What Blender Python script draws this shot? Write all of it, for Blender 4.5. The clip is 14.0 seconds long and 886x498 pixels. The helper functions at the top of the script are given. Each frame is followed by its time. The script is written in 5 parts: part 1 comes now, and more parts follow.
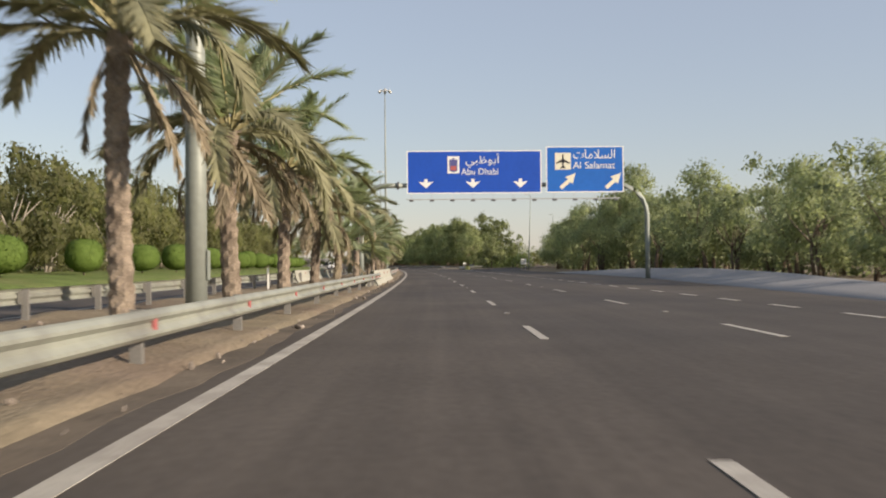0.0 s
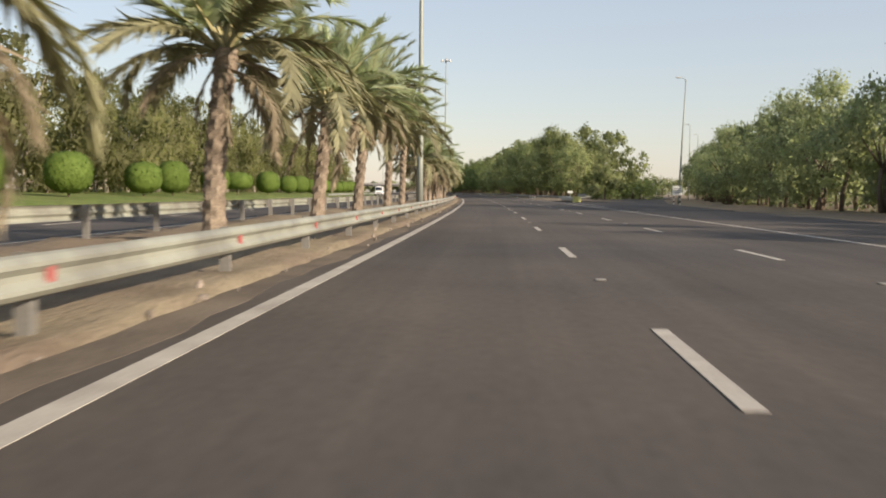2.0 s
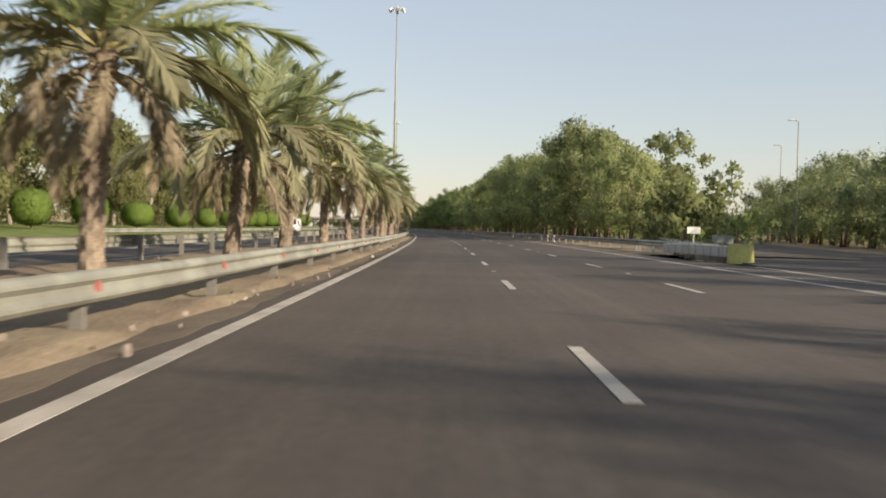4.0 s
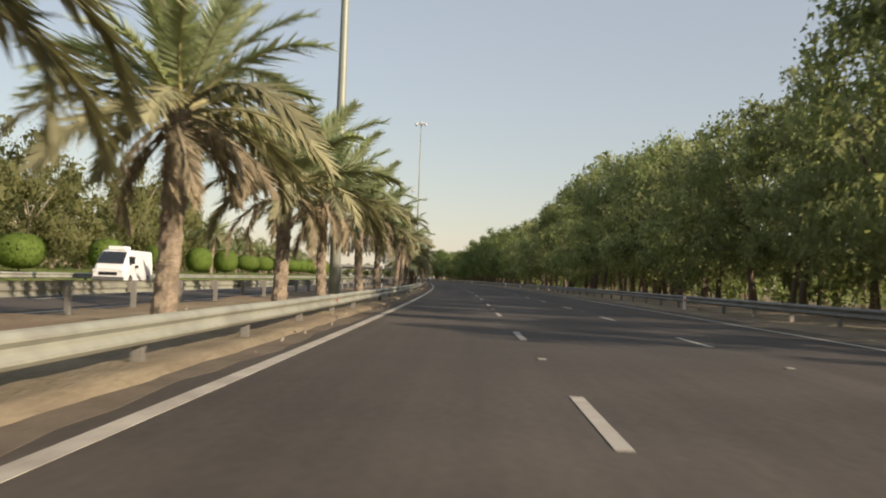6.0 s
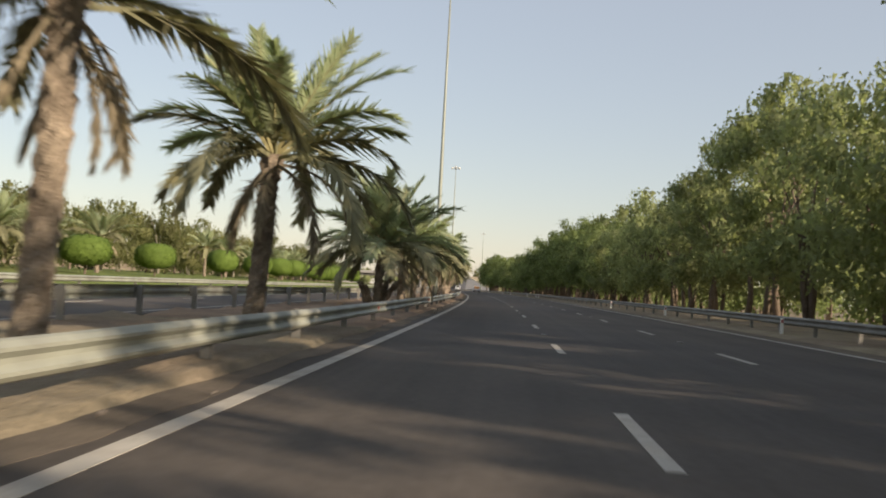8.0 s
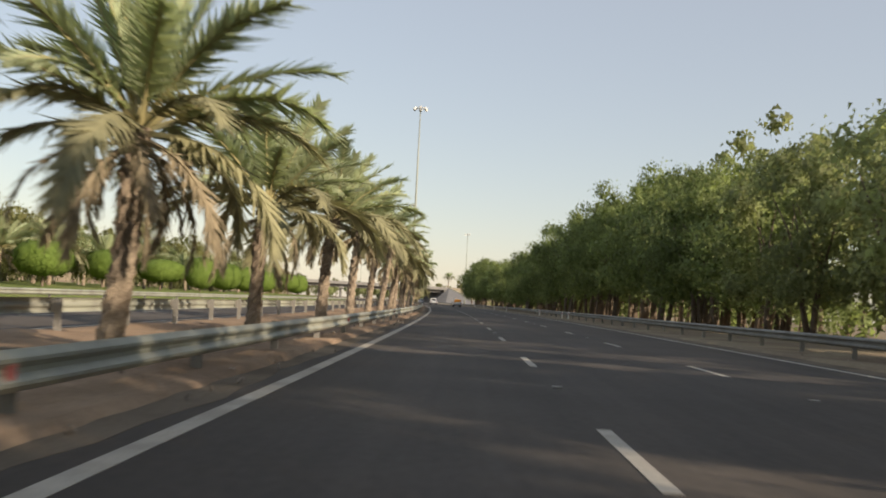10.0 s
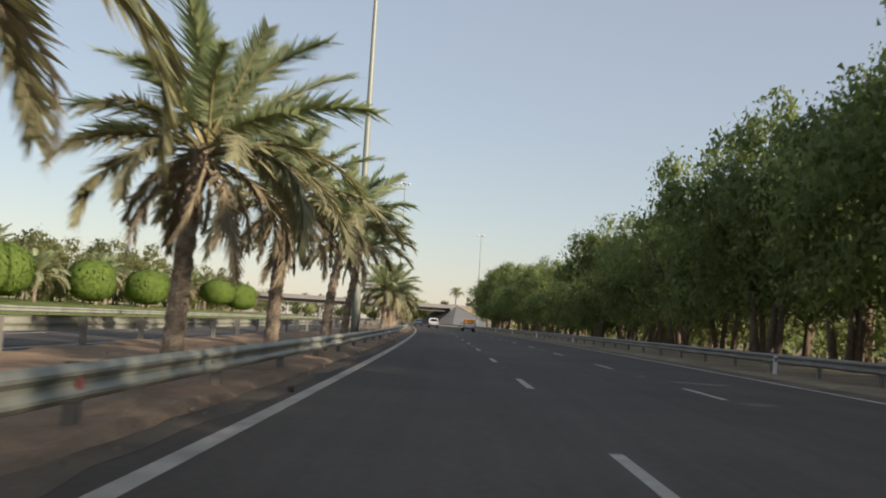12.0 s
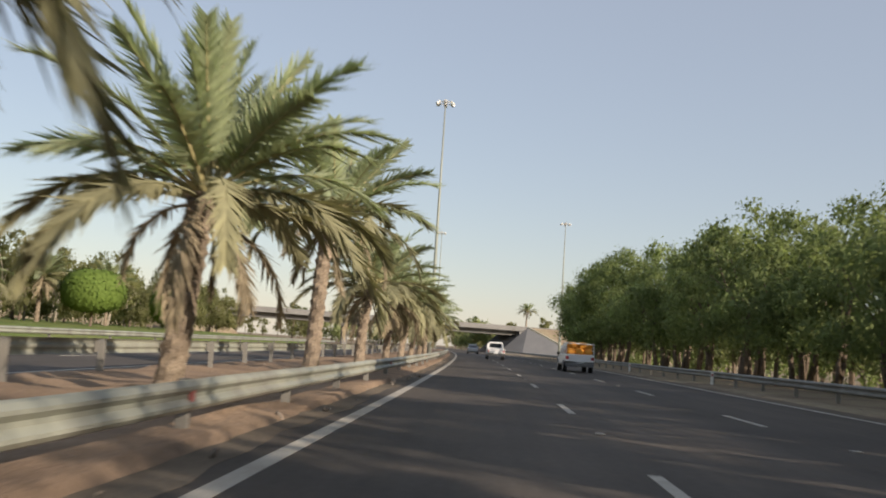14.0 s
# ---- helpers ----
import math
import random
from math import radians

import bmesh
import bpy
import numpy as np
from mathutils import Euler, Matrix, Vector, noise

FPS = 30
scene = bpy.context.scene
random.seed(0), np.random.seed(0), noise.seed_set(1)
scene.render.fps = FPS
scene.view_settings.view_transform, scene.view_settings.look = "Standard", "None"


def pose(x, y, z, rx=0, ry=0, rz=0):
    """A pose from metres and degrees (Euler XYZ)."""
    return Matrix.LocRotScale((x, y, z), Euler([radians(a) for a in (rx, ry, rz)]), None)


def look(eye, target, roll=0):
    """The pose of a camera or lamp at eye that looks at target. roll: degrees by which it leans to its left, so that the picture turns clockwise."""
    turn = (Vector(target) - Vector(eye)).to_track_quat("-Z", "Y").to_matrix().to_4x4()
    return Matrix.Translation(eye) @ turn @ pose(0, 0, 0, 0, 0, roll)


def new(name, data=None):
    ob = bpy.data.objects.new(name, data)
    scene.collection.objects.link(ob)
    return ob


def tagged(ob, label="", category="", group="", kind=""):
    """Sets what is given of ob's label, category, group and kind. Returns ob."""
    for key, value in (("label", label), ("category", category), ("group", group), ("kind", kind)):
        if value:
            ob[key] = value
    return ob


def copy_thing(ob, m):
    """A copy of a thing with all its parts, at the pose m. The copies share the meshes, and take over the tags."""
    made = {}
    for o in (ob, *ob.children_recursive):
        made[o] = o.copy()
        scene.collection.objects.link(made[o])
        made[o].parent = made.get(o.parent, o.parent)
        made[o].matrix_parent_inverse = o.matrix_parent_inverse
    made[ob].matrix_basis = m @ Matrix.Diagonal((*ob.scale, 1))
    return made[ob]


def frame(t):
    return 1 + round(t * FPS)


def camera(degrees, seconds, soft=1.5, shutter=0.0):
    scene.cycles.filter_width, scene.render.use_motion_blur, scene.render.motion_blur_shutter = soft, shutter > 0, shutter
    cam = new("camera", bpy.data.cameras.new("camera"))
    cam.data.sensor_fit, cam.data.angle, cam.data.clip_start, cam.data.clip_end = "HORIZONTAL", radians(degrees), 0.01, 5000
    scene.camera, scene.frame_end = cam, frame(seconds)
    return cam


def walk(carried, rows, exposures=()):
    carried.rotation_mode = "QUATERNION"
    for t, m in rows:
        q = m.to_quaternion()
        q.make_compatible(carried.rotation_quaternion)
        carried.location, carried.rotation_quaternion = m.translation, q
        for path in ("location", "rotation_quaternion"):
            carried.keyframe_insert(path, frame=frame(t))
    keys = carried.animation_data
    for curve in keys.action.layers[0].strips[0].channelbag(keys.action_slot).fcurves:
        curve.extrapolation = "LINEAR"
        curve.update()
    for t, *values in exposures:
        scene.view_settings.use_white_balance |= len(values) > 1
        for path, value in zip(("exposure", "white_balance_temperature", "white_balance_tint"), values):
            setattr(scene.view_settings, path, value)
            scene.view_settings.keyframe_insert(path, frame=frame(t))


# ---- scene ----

# ---- camera and walk ----
ROAD_R = 2986.0          # the road bends gently to the left


def W(s, d, z=0.0):
    """World place of a point s metres along the road, d metres to the right of the first lane line."""
    a = s / ROAD_R
    return Vector((-ROAD_R * (1 - math.cos(a)) + d * math.cos(a), (ROAD_R + d) * math.sin(a), z))


def turn_at(s):
    return math.degrees(s / ROAD_R)


def at(s, d, z=0.0, turn=0.0):
    p = W(s, d, z)
    return pose(p.x, p.y, p.z, 0, 0, turn_at(s) + turn)


cam = camera(50.0, 14.0, soft=1.9, shutter=0.12)
# seconds, along, across, height, yaw from the road, pitch, roll
PATH = [
    (0.0, 0.39, -1.50, 1.07, -0.18, 0.93, 0.54),
    (0.5, 19.17, -1.49, 1.07, 2.49, -2.42, -0.43),
    (1.0, 38.05, -1.49, 1.07, 3.64, -3.73, -0.85),
    (1.5, 57.02, -1.46, 1.06, 3.62, -3.79, -1.01),
    (2.0, 76.07, -1.28, 1.07, 3.40, -3.44, -0.55),
    (2.5, 95.20, -1.29, 1.07, 2.63, -3.17, -1.08),
    (3.0, 114.40, -1.28, 1.07, 1.82, -2.85, -1.10),
    (3.5, 133.66, -1.23, 1.07, 1.20, -2.16, -1.11),
    (4.0, 152.99, -1.15, 1.07, 0.60, -1.24, -1.10),
    (4.5, 172.37, -1.07, 1.07, 0.18, -0.25, -1.12),
    (5.0, 191.81, -1.01, 1.07, 0.08, 0.68, -1.23),
    (5.5, 211.28, -0.99, 1.07, 0.45, 1.40, -1.48),
    (6.0, 230.79, -1.04, 1.08, 1.72, 1.77, -2.02),
    (6.5, 250.34, -1.05, 1.07, 2.90, 2.12, -2.10),
    (7.0, 269.91, -1.08, 1.07, 3.71, 2.29, -2.31),
    (7.5, 289.49, -1.12, 1.07, 4.06, 2.33, -2.88),
    (8.0, 309.10, -1.12, 1.08, 3.78, 2.28, -3.09),
    (8.5, 328.71, -1.12, 1.07, 3.32, 2.40, -2.79),
    (9.0, 348.33, -1.14, 1.07, 2.54, 2.53, -2.62),
    (9.5, 367.94, -1.20, 1.07, 1.95, 2.80, -2.70),
    (10.0, 387.54, -1.28, 1.07, 1.44, 3.15, -2.95),
    (10.5, 407.13, -1.37, 1.07, 1.02, 3.54, -3.25),
    (11.0, 426.70, -1.45, 1.07, 0.69, 3.91, -3.49),
    (11.5, 446.24, -1.51, 1.07, 0.45, 4.22, -3.55),
    (12.0, 465.75, -1.53, 1.07, 0.42, 4.41, -3.33),
    (12.5, 485.22, -1.57, 1.07, 0.57, 4.63, -3.42),
    (13.0, 504.65, -1.53, 1.07, 1.22, 5.03, -3.26),
    (13.5, 524.03, -1.62, 1.07, 1.81, 5.21, -3.93),
    (14.0, 543.36, -1.59, 1.07, 2.81, 5.78, -3.72),
]


def eye_row(t, s, d, h, yaw, pitch, roll):
    p = W(s, d, h)
    return t, pose(p.x, p.y, p.z, 90 + pitch, roll, yaw + turn_at(s))


EXPO = 0.43
walk(cam, [eye_row(*r) for r in PATH], [(0.0, EXPO - 0.06, 6620, 16), (1.0, EXPO, 6620, 16), (2.2, EXPO + 0.2, 6820, 16), (3.5, EXPO + 0.2, 6840, 15),
     (5.5, EXPO, 7220, 15), (7.5, EXPO + 0.12, 7100, 15), (8.4, EXPO + 0.1, 7060, 15), (9.0, EXPO + 0.2, 7320, 15), (11.5, EXPO, 6800, 14), (14.0, EXPO - 0.03, 6720, 15)])

# ---- world and sun ----
SUN_EL, SUN_AZ = 21.0, 118.0      # degrees above the horizon; clockwise from the first heading
world = bpy.data.worlds.new("world")
scene.world = world
world.use_nodes = True
wn = world.node_tree.nodes
sky = wn.new("ShaderNodeTexSky")
sky.sky_type, sky.sun_disc = "NISHITA", False
sky.sun_elevation, sky.sun_rotation = radians(SUN_EL), radians(SUN_AZ)
sky.air_density, sky.dust_density, sky.ozone_density = 1.2, 0.35, 1.6
wn["Background"].inputs["Strength"].default_value = 0.158
haze = wn.new("ShaderNodeMix")          # pale desert haze over the whole sky
haze.data_type = "RGBA"
haze.inputs["Factor"].default_value = 0.69
haze.inputs["B"].default_value = (1.86, 2.06, 2.36, 1)
world.node_tree.links.new(sky.outputs[0], haze.inputs["A"])
world.node_tree.links.new(haze.outputs["Result"], wn["Background"].inputs["Color"])
sun = new("sun", bpy.data.lights.new("sun", "SUN"))
sun.data.energy, sun.data.angle, sun.data.color = 4.95, radians(0.6), (1.0, 0.885, 0.725)
sa, se = radians(SUN_AZ), radians(SUN_EL)
sun.matrix_world = look((0, 0, 60), Vector((0, 0, 60)) - Vector((math.sin(sa) * math.cos(se), math.cos(sa) * math.cos(se), math.sin(se))))


# ---- materials ----
def material(name, base, rough=0.8, metal=0.0, var=0.25, scale=6.0, fine=60.0, bump=0.3, bump_dist=0.01, spec=0.3,
             second=None, second_scale=0.4, second_amount=0.5, island=0.0, objvar=0.0, trans=0.0):
    m = bpy.data.materials.new(name)
    m.use_nodes = True
    n, l = m.node_tree.nodes, m.node_tree.links
    b = n["Principled BSDF"]
    b.inputs["Roughness"].default_value = rough
    b.inputs["Metallic"].default_value = metal
    b.inputs["Specular IOR Level"].default_value = spec
    co = n.new("ShaderNodeTexCoord")
    big = n.new("ShaderNodeTexNoise")
    big.inputs["Scale"].default_value, big.inputs["Detail"].default_value = scale, 4
    small = n.new("ShaderNodeTexNoise")
    small.inputs["Scale"].default_value, small.inputs["Detail"].default_value = fine, 3
    l.new(co.outputs["Object"], big.inputs["Vector"])
    l.new(co.outputs["Object"], small.inputs["Vector"])
    add = n.new("ShaderNodeMath")
    add.operation = "ADD"
    l.new(big.outputs["Fac"], add.inputs[0])
    l.new(small.outputs["Fac"], add.inputs[1])
    last = add.outputs[0]
    if island or objvar:
        src = n.new("ShaderNodeNewGeometry").outputs["Random Per Island"] if island else n.new("ShaderNodeObjectInfo").outputs["Random"]
        mul = n.new("ShaderNodeMath")
        mul.operation = "MULTIPLY_ADD"
        mul.inputs[1].default_value, mul.inputs[2].default_value = 2 * (island or objvar), -(island or objvar)
        l.new(src, mul.inputs[0])
        a2 = n.new("ShaderNodeMath")
        a2.operation = "ADD"
        l.new(last, a2.inputs[0])
        l.new(mul.outputs[0], a2.inputs[1])
        last = a2.outputs[0]
        if island and objvar:
            oi = n.new("ShaderNodeObjectInfo")
            m3 = n.new("ShaderNodeMath")
            m3.operation = "MULTIPLY_ADD"
            m3.inputs[1].default_value, m3.inputs[2].default_value = 2 * objvar, -objvar
            l.new(oi.outputs["Random"], m3.inputs[0])
            a3 = n.new("ShaderNodeMath")
            a3.operation = "ADD"
            l.new(last, a3.inputs[0])
            l.new(m3.outputs[0], a3.inputs[1])
            last = a3.outputs[0]
    mp = n.new("ShaderNodeMapRange")
    mp.inputs["From Min"].default_value, mp.inputs["From Max"].default_value = 0.6, 1.4
    mp.inputs["To Min"].default_value, mp.inputs["To Max"].default_value = 1 - var, 1 + var
    l.new(last, mp.inputs["Value"])
    col = n.new("ShaderNodeMix")
    col.data_type, col.blend_type = "RGBA", "MULTIPLY"
    col.inputs["Factor"].default_value = 1.0
    if second:
        mask = n.new("ShaderNodeTexNoise")
        mask.inputs["Scale"].default_value, mask.inputs["Detail"].default_value = second_scale, 6
        l.new(co.outputs["Object"], mask.inputs["Vector"])
        r = n.new("ShaderNodeMapRange")
        r.inputs["From Min"].default_value, r.inputs["From Max"].default_value = 0.42, 0.62
        r.inputs["To Max"].default_value = second_amount
        l.new(mask.outputs["Fac"], r.inputs["Value"])
        mx = n.new("ShaderNodeMix")
        mx.data_type = "RGBA"
        mx.inputs["A"].default_value, mx.inputs["B"].default_value = (*base, 1), (*second, 1)
        l.new(r.outputs[0], mx.inputs["Factor"])
        l.new(mx.outputs["Result"], col.inputs["A"])
    else:
        col.inputs["A"].default_value = (*base, 1)
    comb = n.new("ShaderNodeCombineColor")
    for i in range(3):
        l.new(mp.outputs[0], comb.inputs[i])
    l.new(comb.outputs[0], col.inputs["B"])
    l.new(col.outputs["Result"], b.inputs["Base Color"])
    if bump:
        bp = n.new("ShaderNodeBump")
        bp.inputs["Strength"].default_value, bp.inputs["Distance"].default_value = bump, bump_dist
        l.new(add.outputs[0], bp.inputs["Height"])
        l.new(bp.outputs[0], b.inputs["Normal"])
    if trans:
        t = n.new("ShaderNodeBsdfTranslucent")
        lit = n.new("ShaderNodeMix")       # light passing through a leaf comes out yellower
        lit.data_type, lit.blend_type = "RGBA", "MULTIPLY"
        lit.inputs["Factor"].default_value = 1.0
        lit.inputs["B"].default_value = (1.5, 1.55, 1.1, 1)
        l.new(col.outputs["Result"], lit.inputs["A"])
        l.new(lit.outputs["Result"], t.inputs["Color"])
        mixs = n.new("ShaderNodeMixShader")
        mixs.inputs[0].default_value = trans
        l.new(b.outputs[0], mixs.inputs[1])
        l.new(t.outputs[0], mixs.inputs[2])
        l.new(mixs.outputs[0], n["Material Output"].inputs["Surface"])
    return m


ASPHALT = material("asphalt", (0.083, 0.0695, 0.0565), 0.85, var=0.28, scale=0.35, fine=9.0, bump=0.25, second=(0.062, 0.055, 0.049), second_scale=0.05, second_amount=0.8, spec=0.25)


def wheel_tracks(m):
    """Long streaks, seams and oil-darkened tracks that run with the lanes."""
    n, l = m.node_tree.nodes, m.node_tree.links
    b = n["Principled BSDF"]
    before = b.inputs["Base Color"].links[0].from_socket
    uv = n.new("ShaderNodeUVMap")
    uv.uv_map = "along_across"
    last = before
    for scale, lo, hi, detail in (((0.012, 1.3, 1.0), 0.90, 1.08, 2), ((0.10, 5.0, 1.0), 0.94, 1.05, 4), ((0.05, 0.22, 1.0), 0.86, 1.14, 3)):
        mp = n.new("ShaderNodeMapping")
        mp.inputs["Scale"].default_value = scale
        l.new(uv.outputs[0], mp.inputs["Vector"])
        t = n.new("ShaderNodeTexNoise")
        t.inputs["Scale"].default_value, t.inputs["Detail"].default_value = 1.0, detail
        l.new(mp.outputs[0], t.inputs["Vector"])
        r = n.new("ShaderNodeMapRange")
        r.inputs["From Min"].default_value, r.inputs["From Max"].default_value = 0.34, 0.66
        r.inputs["To Min"].default_value, r.inputs["To Max"].default_value = lo, hi
        l.new(t.outputs["Fac"], r.inputs["Value"])
        g = n.new("ShaderNodeCombineColor")
        for i in range(3):
            l.new(r.outputs[0], g.inputs[i])
        x = n.new("ShaderNodeMix")
        x.data_type, x.blend_type = "RGBA", "MULTIPLY"
        x.inputs["Factor"].default_value = 1.0
        l.new(last, x.inputs["A"])
        l.new(g.outputs[0], x.inputs["B"])
        last = x.outputs["Result"]
    l.new(last, b.inputs["Base Color"])


wheel_tracks(ASPHALT)
SAND_RED = material("sand_reddish", (0.295, 0.213, 0.145), 0.95, var=0.3, scale=0.9, fine=14.0, bump=0.6, bump_dist=0.05, second=(0.21, 0.148, 0.103), second_scale=0.25, second_amount=0.8, spec=0.1)
SAND = material("sand", (0.252, 0.208, 0.140), 0.95, var=0.3, scale=0.9, fine=14.0, bump=0.6, bump_dist=0.05, second=(0.19, 0.143, 0.105), second_scale=0.25, second_amount=0.8, spec=0.1)
GRASS = material("lawn", (0.135, 0.18, 0.05), 0.95, var=0.4, scale=0.8, fine=30.0, bump=0.8, bump_dist=0.05, second=(0.20, 0.20, 0.08), second_scale=0.15, second_amount=0.6, spec=0.1)
DUST = material("dusty_asphalt", (0.170, 0.139, 0.104), 0.95, var=0.3, scale=0.8, fine=16.0, bump=0.3, second=(0.112, 0.093, 0.073), second_scale=0.55, second_amount=0.95, spec=0.1)
LINE = material("line_paint", (0.42, 0.39, 0.33), 0.75, var=0.26, scale=1.5, fine=25.0, bump=0.15, second=(0.28, 0.25, 0.21), second_scale=1.6, second_amount=0.6)
RAIL = material("rail_paint", (0.33, 0.34, 0.28), 0.5, metal=0.15, var=0.16, scale=0.5, fine=6.0, bump=0.06, second=(0.20, 0.195, 0.165), second_scale=0.9, second_amount=0.7, spec=0.4)
# a darker tone than RAIL, for the verge rail only
RAIL_DARK = material("rail_dull", (0.21, 0.205, 0.18), 0.6, metal=0.2, var=0.2, scale=0.5, fine=6.0, bump=0.06, second=(0.14, 0.13, 0.11), second_scale=0.8, second_amount=0.6, spec=0.3)
POST = material("post_steel", (0.25, 0.24, 0.215), 0.55, metal=0.3, var=0.2, scale=2.0, fine=20.0, bump=0.1)
CONCRETE = material("concrete", (0.40, 0.395, 0.325), 0.9, var=0.14, scale=0.8, fine=12.0, bump=0.25, second=(0.31, 0.30, 0.25), second_scale=0.9, second_amount=0.5, spec=0.2)
APRON = material("apron_concrete", (0.27, 0.265, 0.255), 0.9, var=0.15, scale=0.4, fine=10.0, bump=0.2, second=(0.22, 0.215, 0.21), second_scale=0.2, second_amount=0.5, spec=0.2)
GALV = material("galvanised", (0.47, 0.47, 0.44), 0.5, metal=0.35, var=0.12, scale=1.0, fine=12.0, bump=0.05)
BARK_PALM = material("palm_bark", (0.28, 0.228, 0.17), 0.95, var=0.4, scale=5.0, fine=30.0, bump=0.9, bump_dist=0.03, second=(0.14, 0.11, 0.083), second_scale=3.0, second_amount=0.7, objvar=0.15, spec=0.1)
BARK_PALE = material("bark_pale", (0.36, 0.32, 0.26), 0.95, var=0.3, scale=4.0, fine=25.0, bump=0.7, bump_dist=0.03, spec=0.1)
BARK = material("bark", (0.16, 0.125, 0.095), 0.95, var=0.4, scale=4.0, fine=25.0, bump=0.9, bump_dist=0.03, spec=0.1)
FROND_OLD = material("frond_ageing", (0.275, 0.265, 0.155), 0.7, var=0.3, scale=0.6, fine=4.0, bump=0.0, island=0.2, objvar=0.3, trans=0.22, spec=0.25)
FROND = material("frond_green", (0.325, 0.365, 0.225), 0.6, var=0.28, scale=0.6, fine=4.0, bump=0.0, island=0.2, objvar=0.3, trans=0.38, spec=0.4)
FROND_DRY = material("frond_dry", (0.31, 0.26, 0.18), 0.85, var=0.35, scale=0.8, fine=5.0, bump=0.0, island=0.25, objvar=0.2, trans=0.2, spec=0.15)
RACHIS = material("rachis", (0.34, 0.30, 0.15), 0.6, var=0.2, bump=0.0)
LEAF = material("leaf_green", (0.245, 0.272, 0.138), 0.75, var=0.34, scale=0.35, fine=1.2, bump=0.0, island=0.2, objvar=0.35, trans=0.5, spec=0.15)
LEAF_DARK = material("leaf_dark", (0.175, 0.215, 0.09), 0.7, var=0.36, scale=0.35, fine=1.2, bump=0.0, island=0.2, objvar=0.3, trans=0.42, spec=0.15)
LEAF_GREY = material("leaf_olive", (0.190, 0.192, 0.092), 0.75, var=0.28, scale=0.35, fine=1.2, bump=0.0, island=0.15, objvar=0.35, trans=0.58, spec=0.15)
# green leaves with the distance haze mixed into their colour, paler and greyer
LEAF_HAZY = material("leaf_grey_green", (0.255, 0.285, 0.165), 0.75, var=0.3, scale=0.35, fine=1.2, bump=0.0, island=0.2, objvar=0.35, trans=0.5, spec=0.15)
LEAF_HEDGE = material("leaf_clipped", (0.125, 0.188, 0.036), 0.8, var=0.16, scale=1.0, fine=5.0, bump=0.0, island=0.35, objvar=0.1, trans=0.25, spec=0.3)


# ---- building helpers ----
def mesh_object(name, bm, mat, parent=None, smooth=False):
    me = bpy.data.meshes.new(name)
    bm.to_mesh(me)
    bm.free()
    return wrap(name, me, mat, parent, smooth)


def wrap(name, me, mat, parent=None, smooth=False):
    if mat and not me.materials:
        me.materials.append(mat)
    if smooth:
        me.polygons.foreach_set("use_smooth", [True] * len(me.polygons))
    ob = new(name, me)
    if parent:
        ob.parent = parent
    return ob


def part(name, bm, mat, parent, label="", smooth=False):
    ob = mesh_object(name, bm, mat, parent, smooth)
    return tagged(ob, label) if label else ob


def from_lists(name, verts, faces, mat, parent=None, smooth=False):
    me = bpy.data.meshes.new(name)
    me.from_pydata([tuple(v) for v in verts], [], [tuple(f) for f in faces])
    me.update()
    return wrap(name, me, mat, parent, smooth)


def thing(name, m, label, category, group="", kind=""):
    ob = new(name)
    ob.empty_display_size = 0.3
    ob.matrix_basis = m
    return tagged(ob, label, category, group, kind)


def box(bm, x0, y0, z0, x1, y1, z1, bevel=0.0):
    r = bmesh.ops.create_cube(bm, size=1.0, matrix=Matrix.Translation(((x0 + x1) / 2, (y0 + y1) / 2, (z0 + z1) / 2)) @ Matrix.Diagonal((x1 - x0, y1 - y0, z1 - z0, 1)))
    if bevel:
        es = list({e for v in r["verts"] for e in v.link_edges})
        bmesh.ops.bevel(bm, geom=es, offset=bevel, segments=2, affect="EDGES", profile=0.5)


def cyl(bm, p, q, r0, r1=None, n=10, caps=True):
    p, q = Vector(p), Vector(q)
    m = Matrix.Translation((p + q) / 2) @ (q - p).to_track_quat("Z", "Y").to_matrix().to_4x4()
    bmesh.ops.create_cone(bm, cap_ends=caps, segments=n, radius1=r0, radius2=r0 if r1 is None else r1, depth=(q - p).length, matrix=m)


def tube_lists(points, radii, n=8, verts=None, faces=None):
    """A bent tapered tube as vertex and face lists."""
    verts = [] if verts is None else verts
    faces = [] if faces is None else faces
    pts = [Vector(p) for p in points]
    base = len(verts)
    for i, p in enumerate(pts):
        t = (pts[min(i + 1, len(pts) - 1)] - pts[max(i - 1, 0)]).normalized()
        a = t.orthogonal().normalized() if abs(t.z) < 0.95 else (Vector((1, 0, 0)) - t * t.x).normalized()
        b = t.cross(a)
        for j in range(n):
            w = 2 * math.pi * j / n
            verts.append(p + (a * math.cos(w) + b * math.sin(w)) * radii[i])
    for i in range(len(pts) - 1):
        for j in range(n):
            a0, a1 = base + i * n + j, base + i * n + (j + 1) % n
            faces.append((a0, a1, a1 + n, a0 + n))
    faces.append(tuple(base + j for j in reversed(range(n))))
    faces.append(tuple(base + (len(pts) - 1) * n + j for j in range(n)))
    return verts, faces


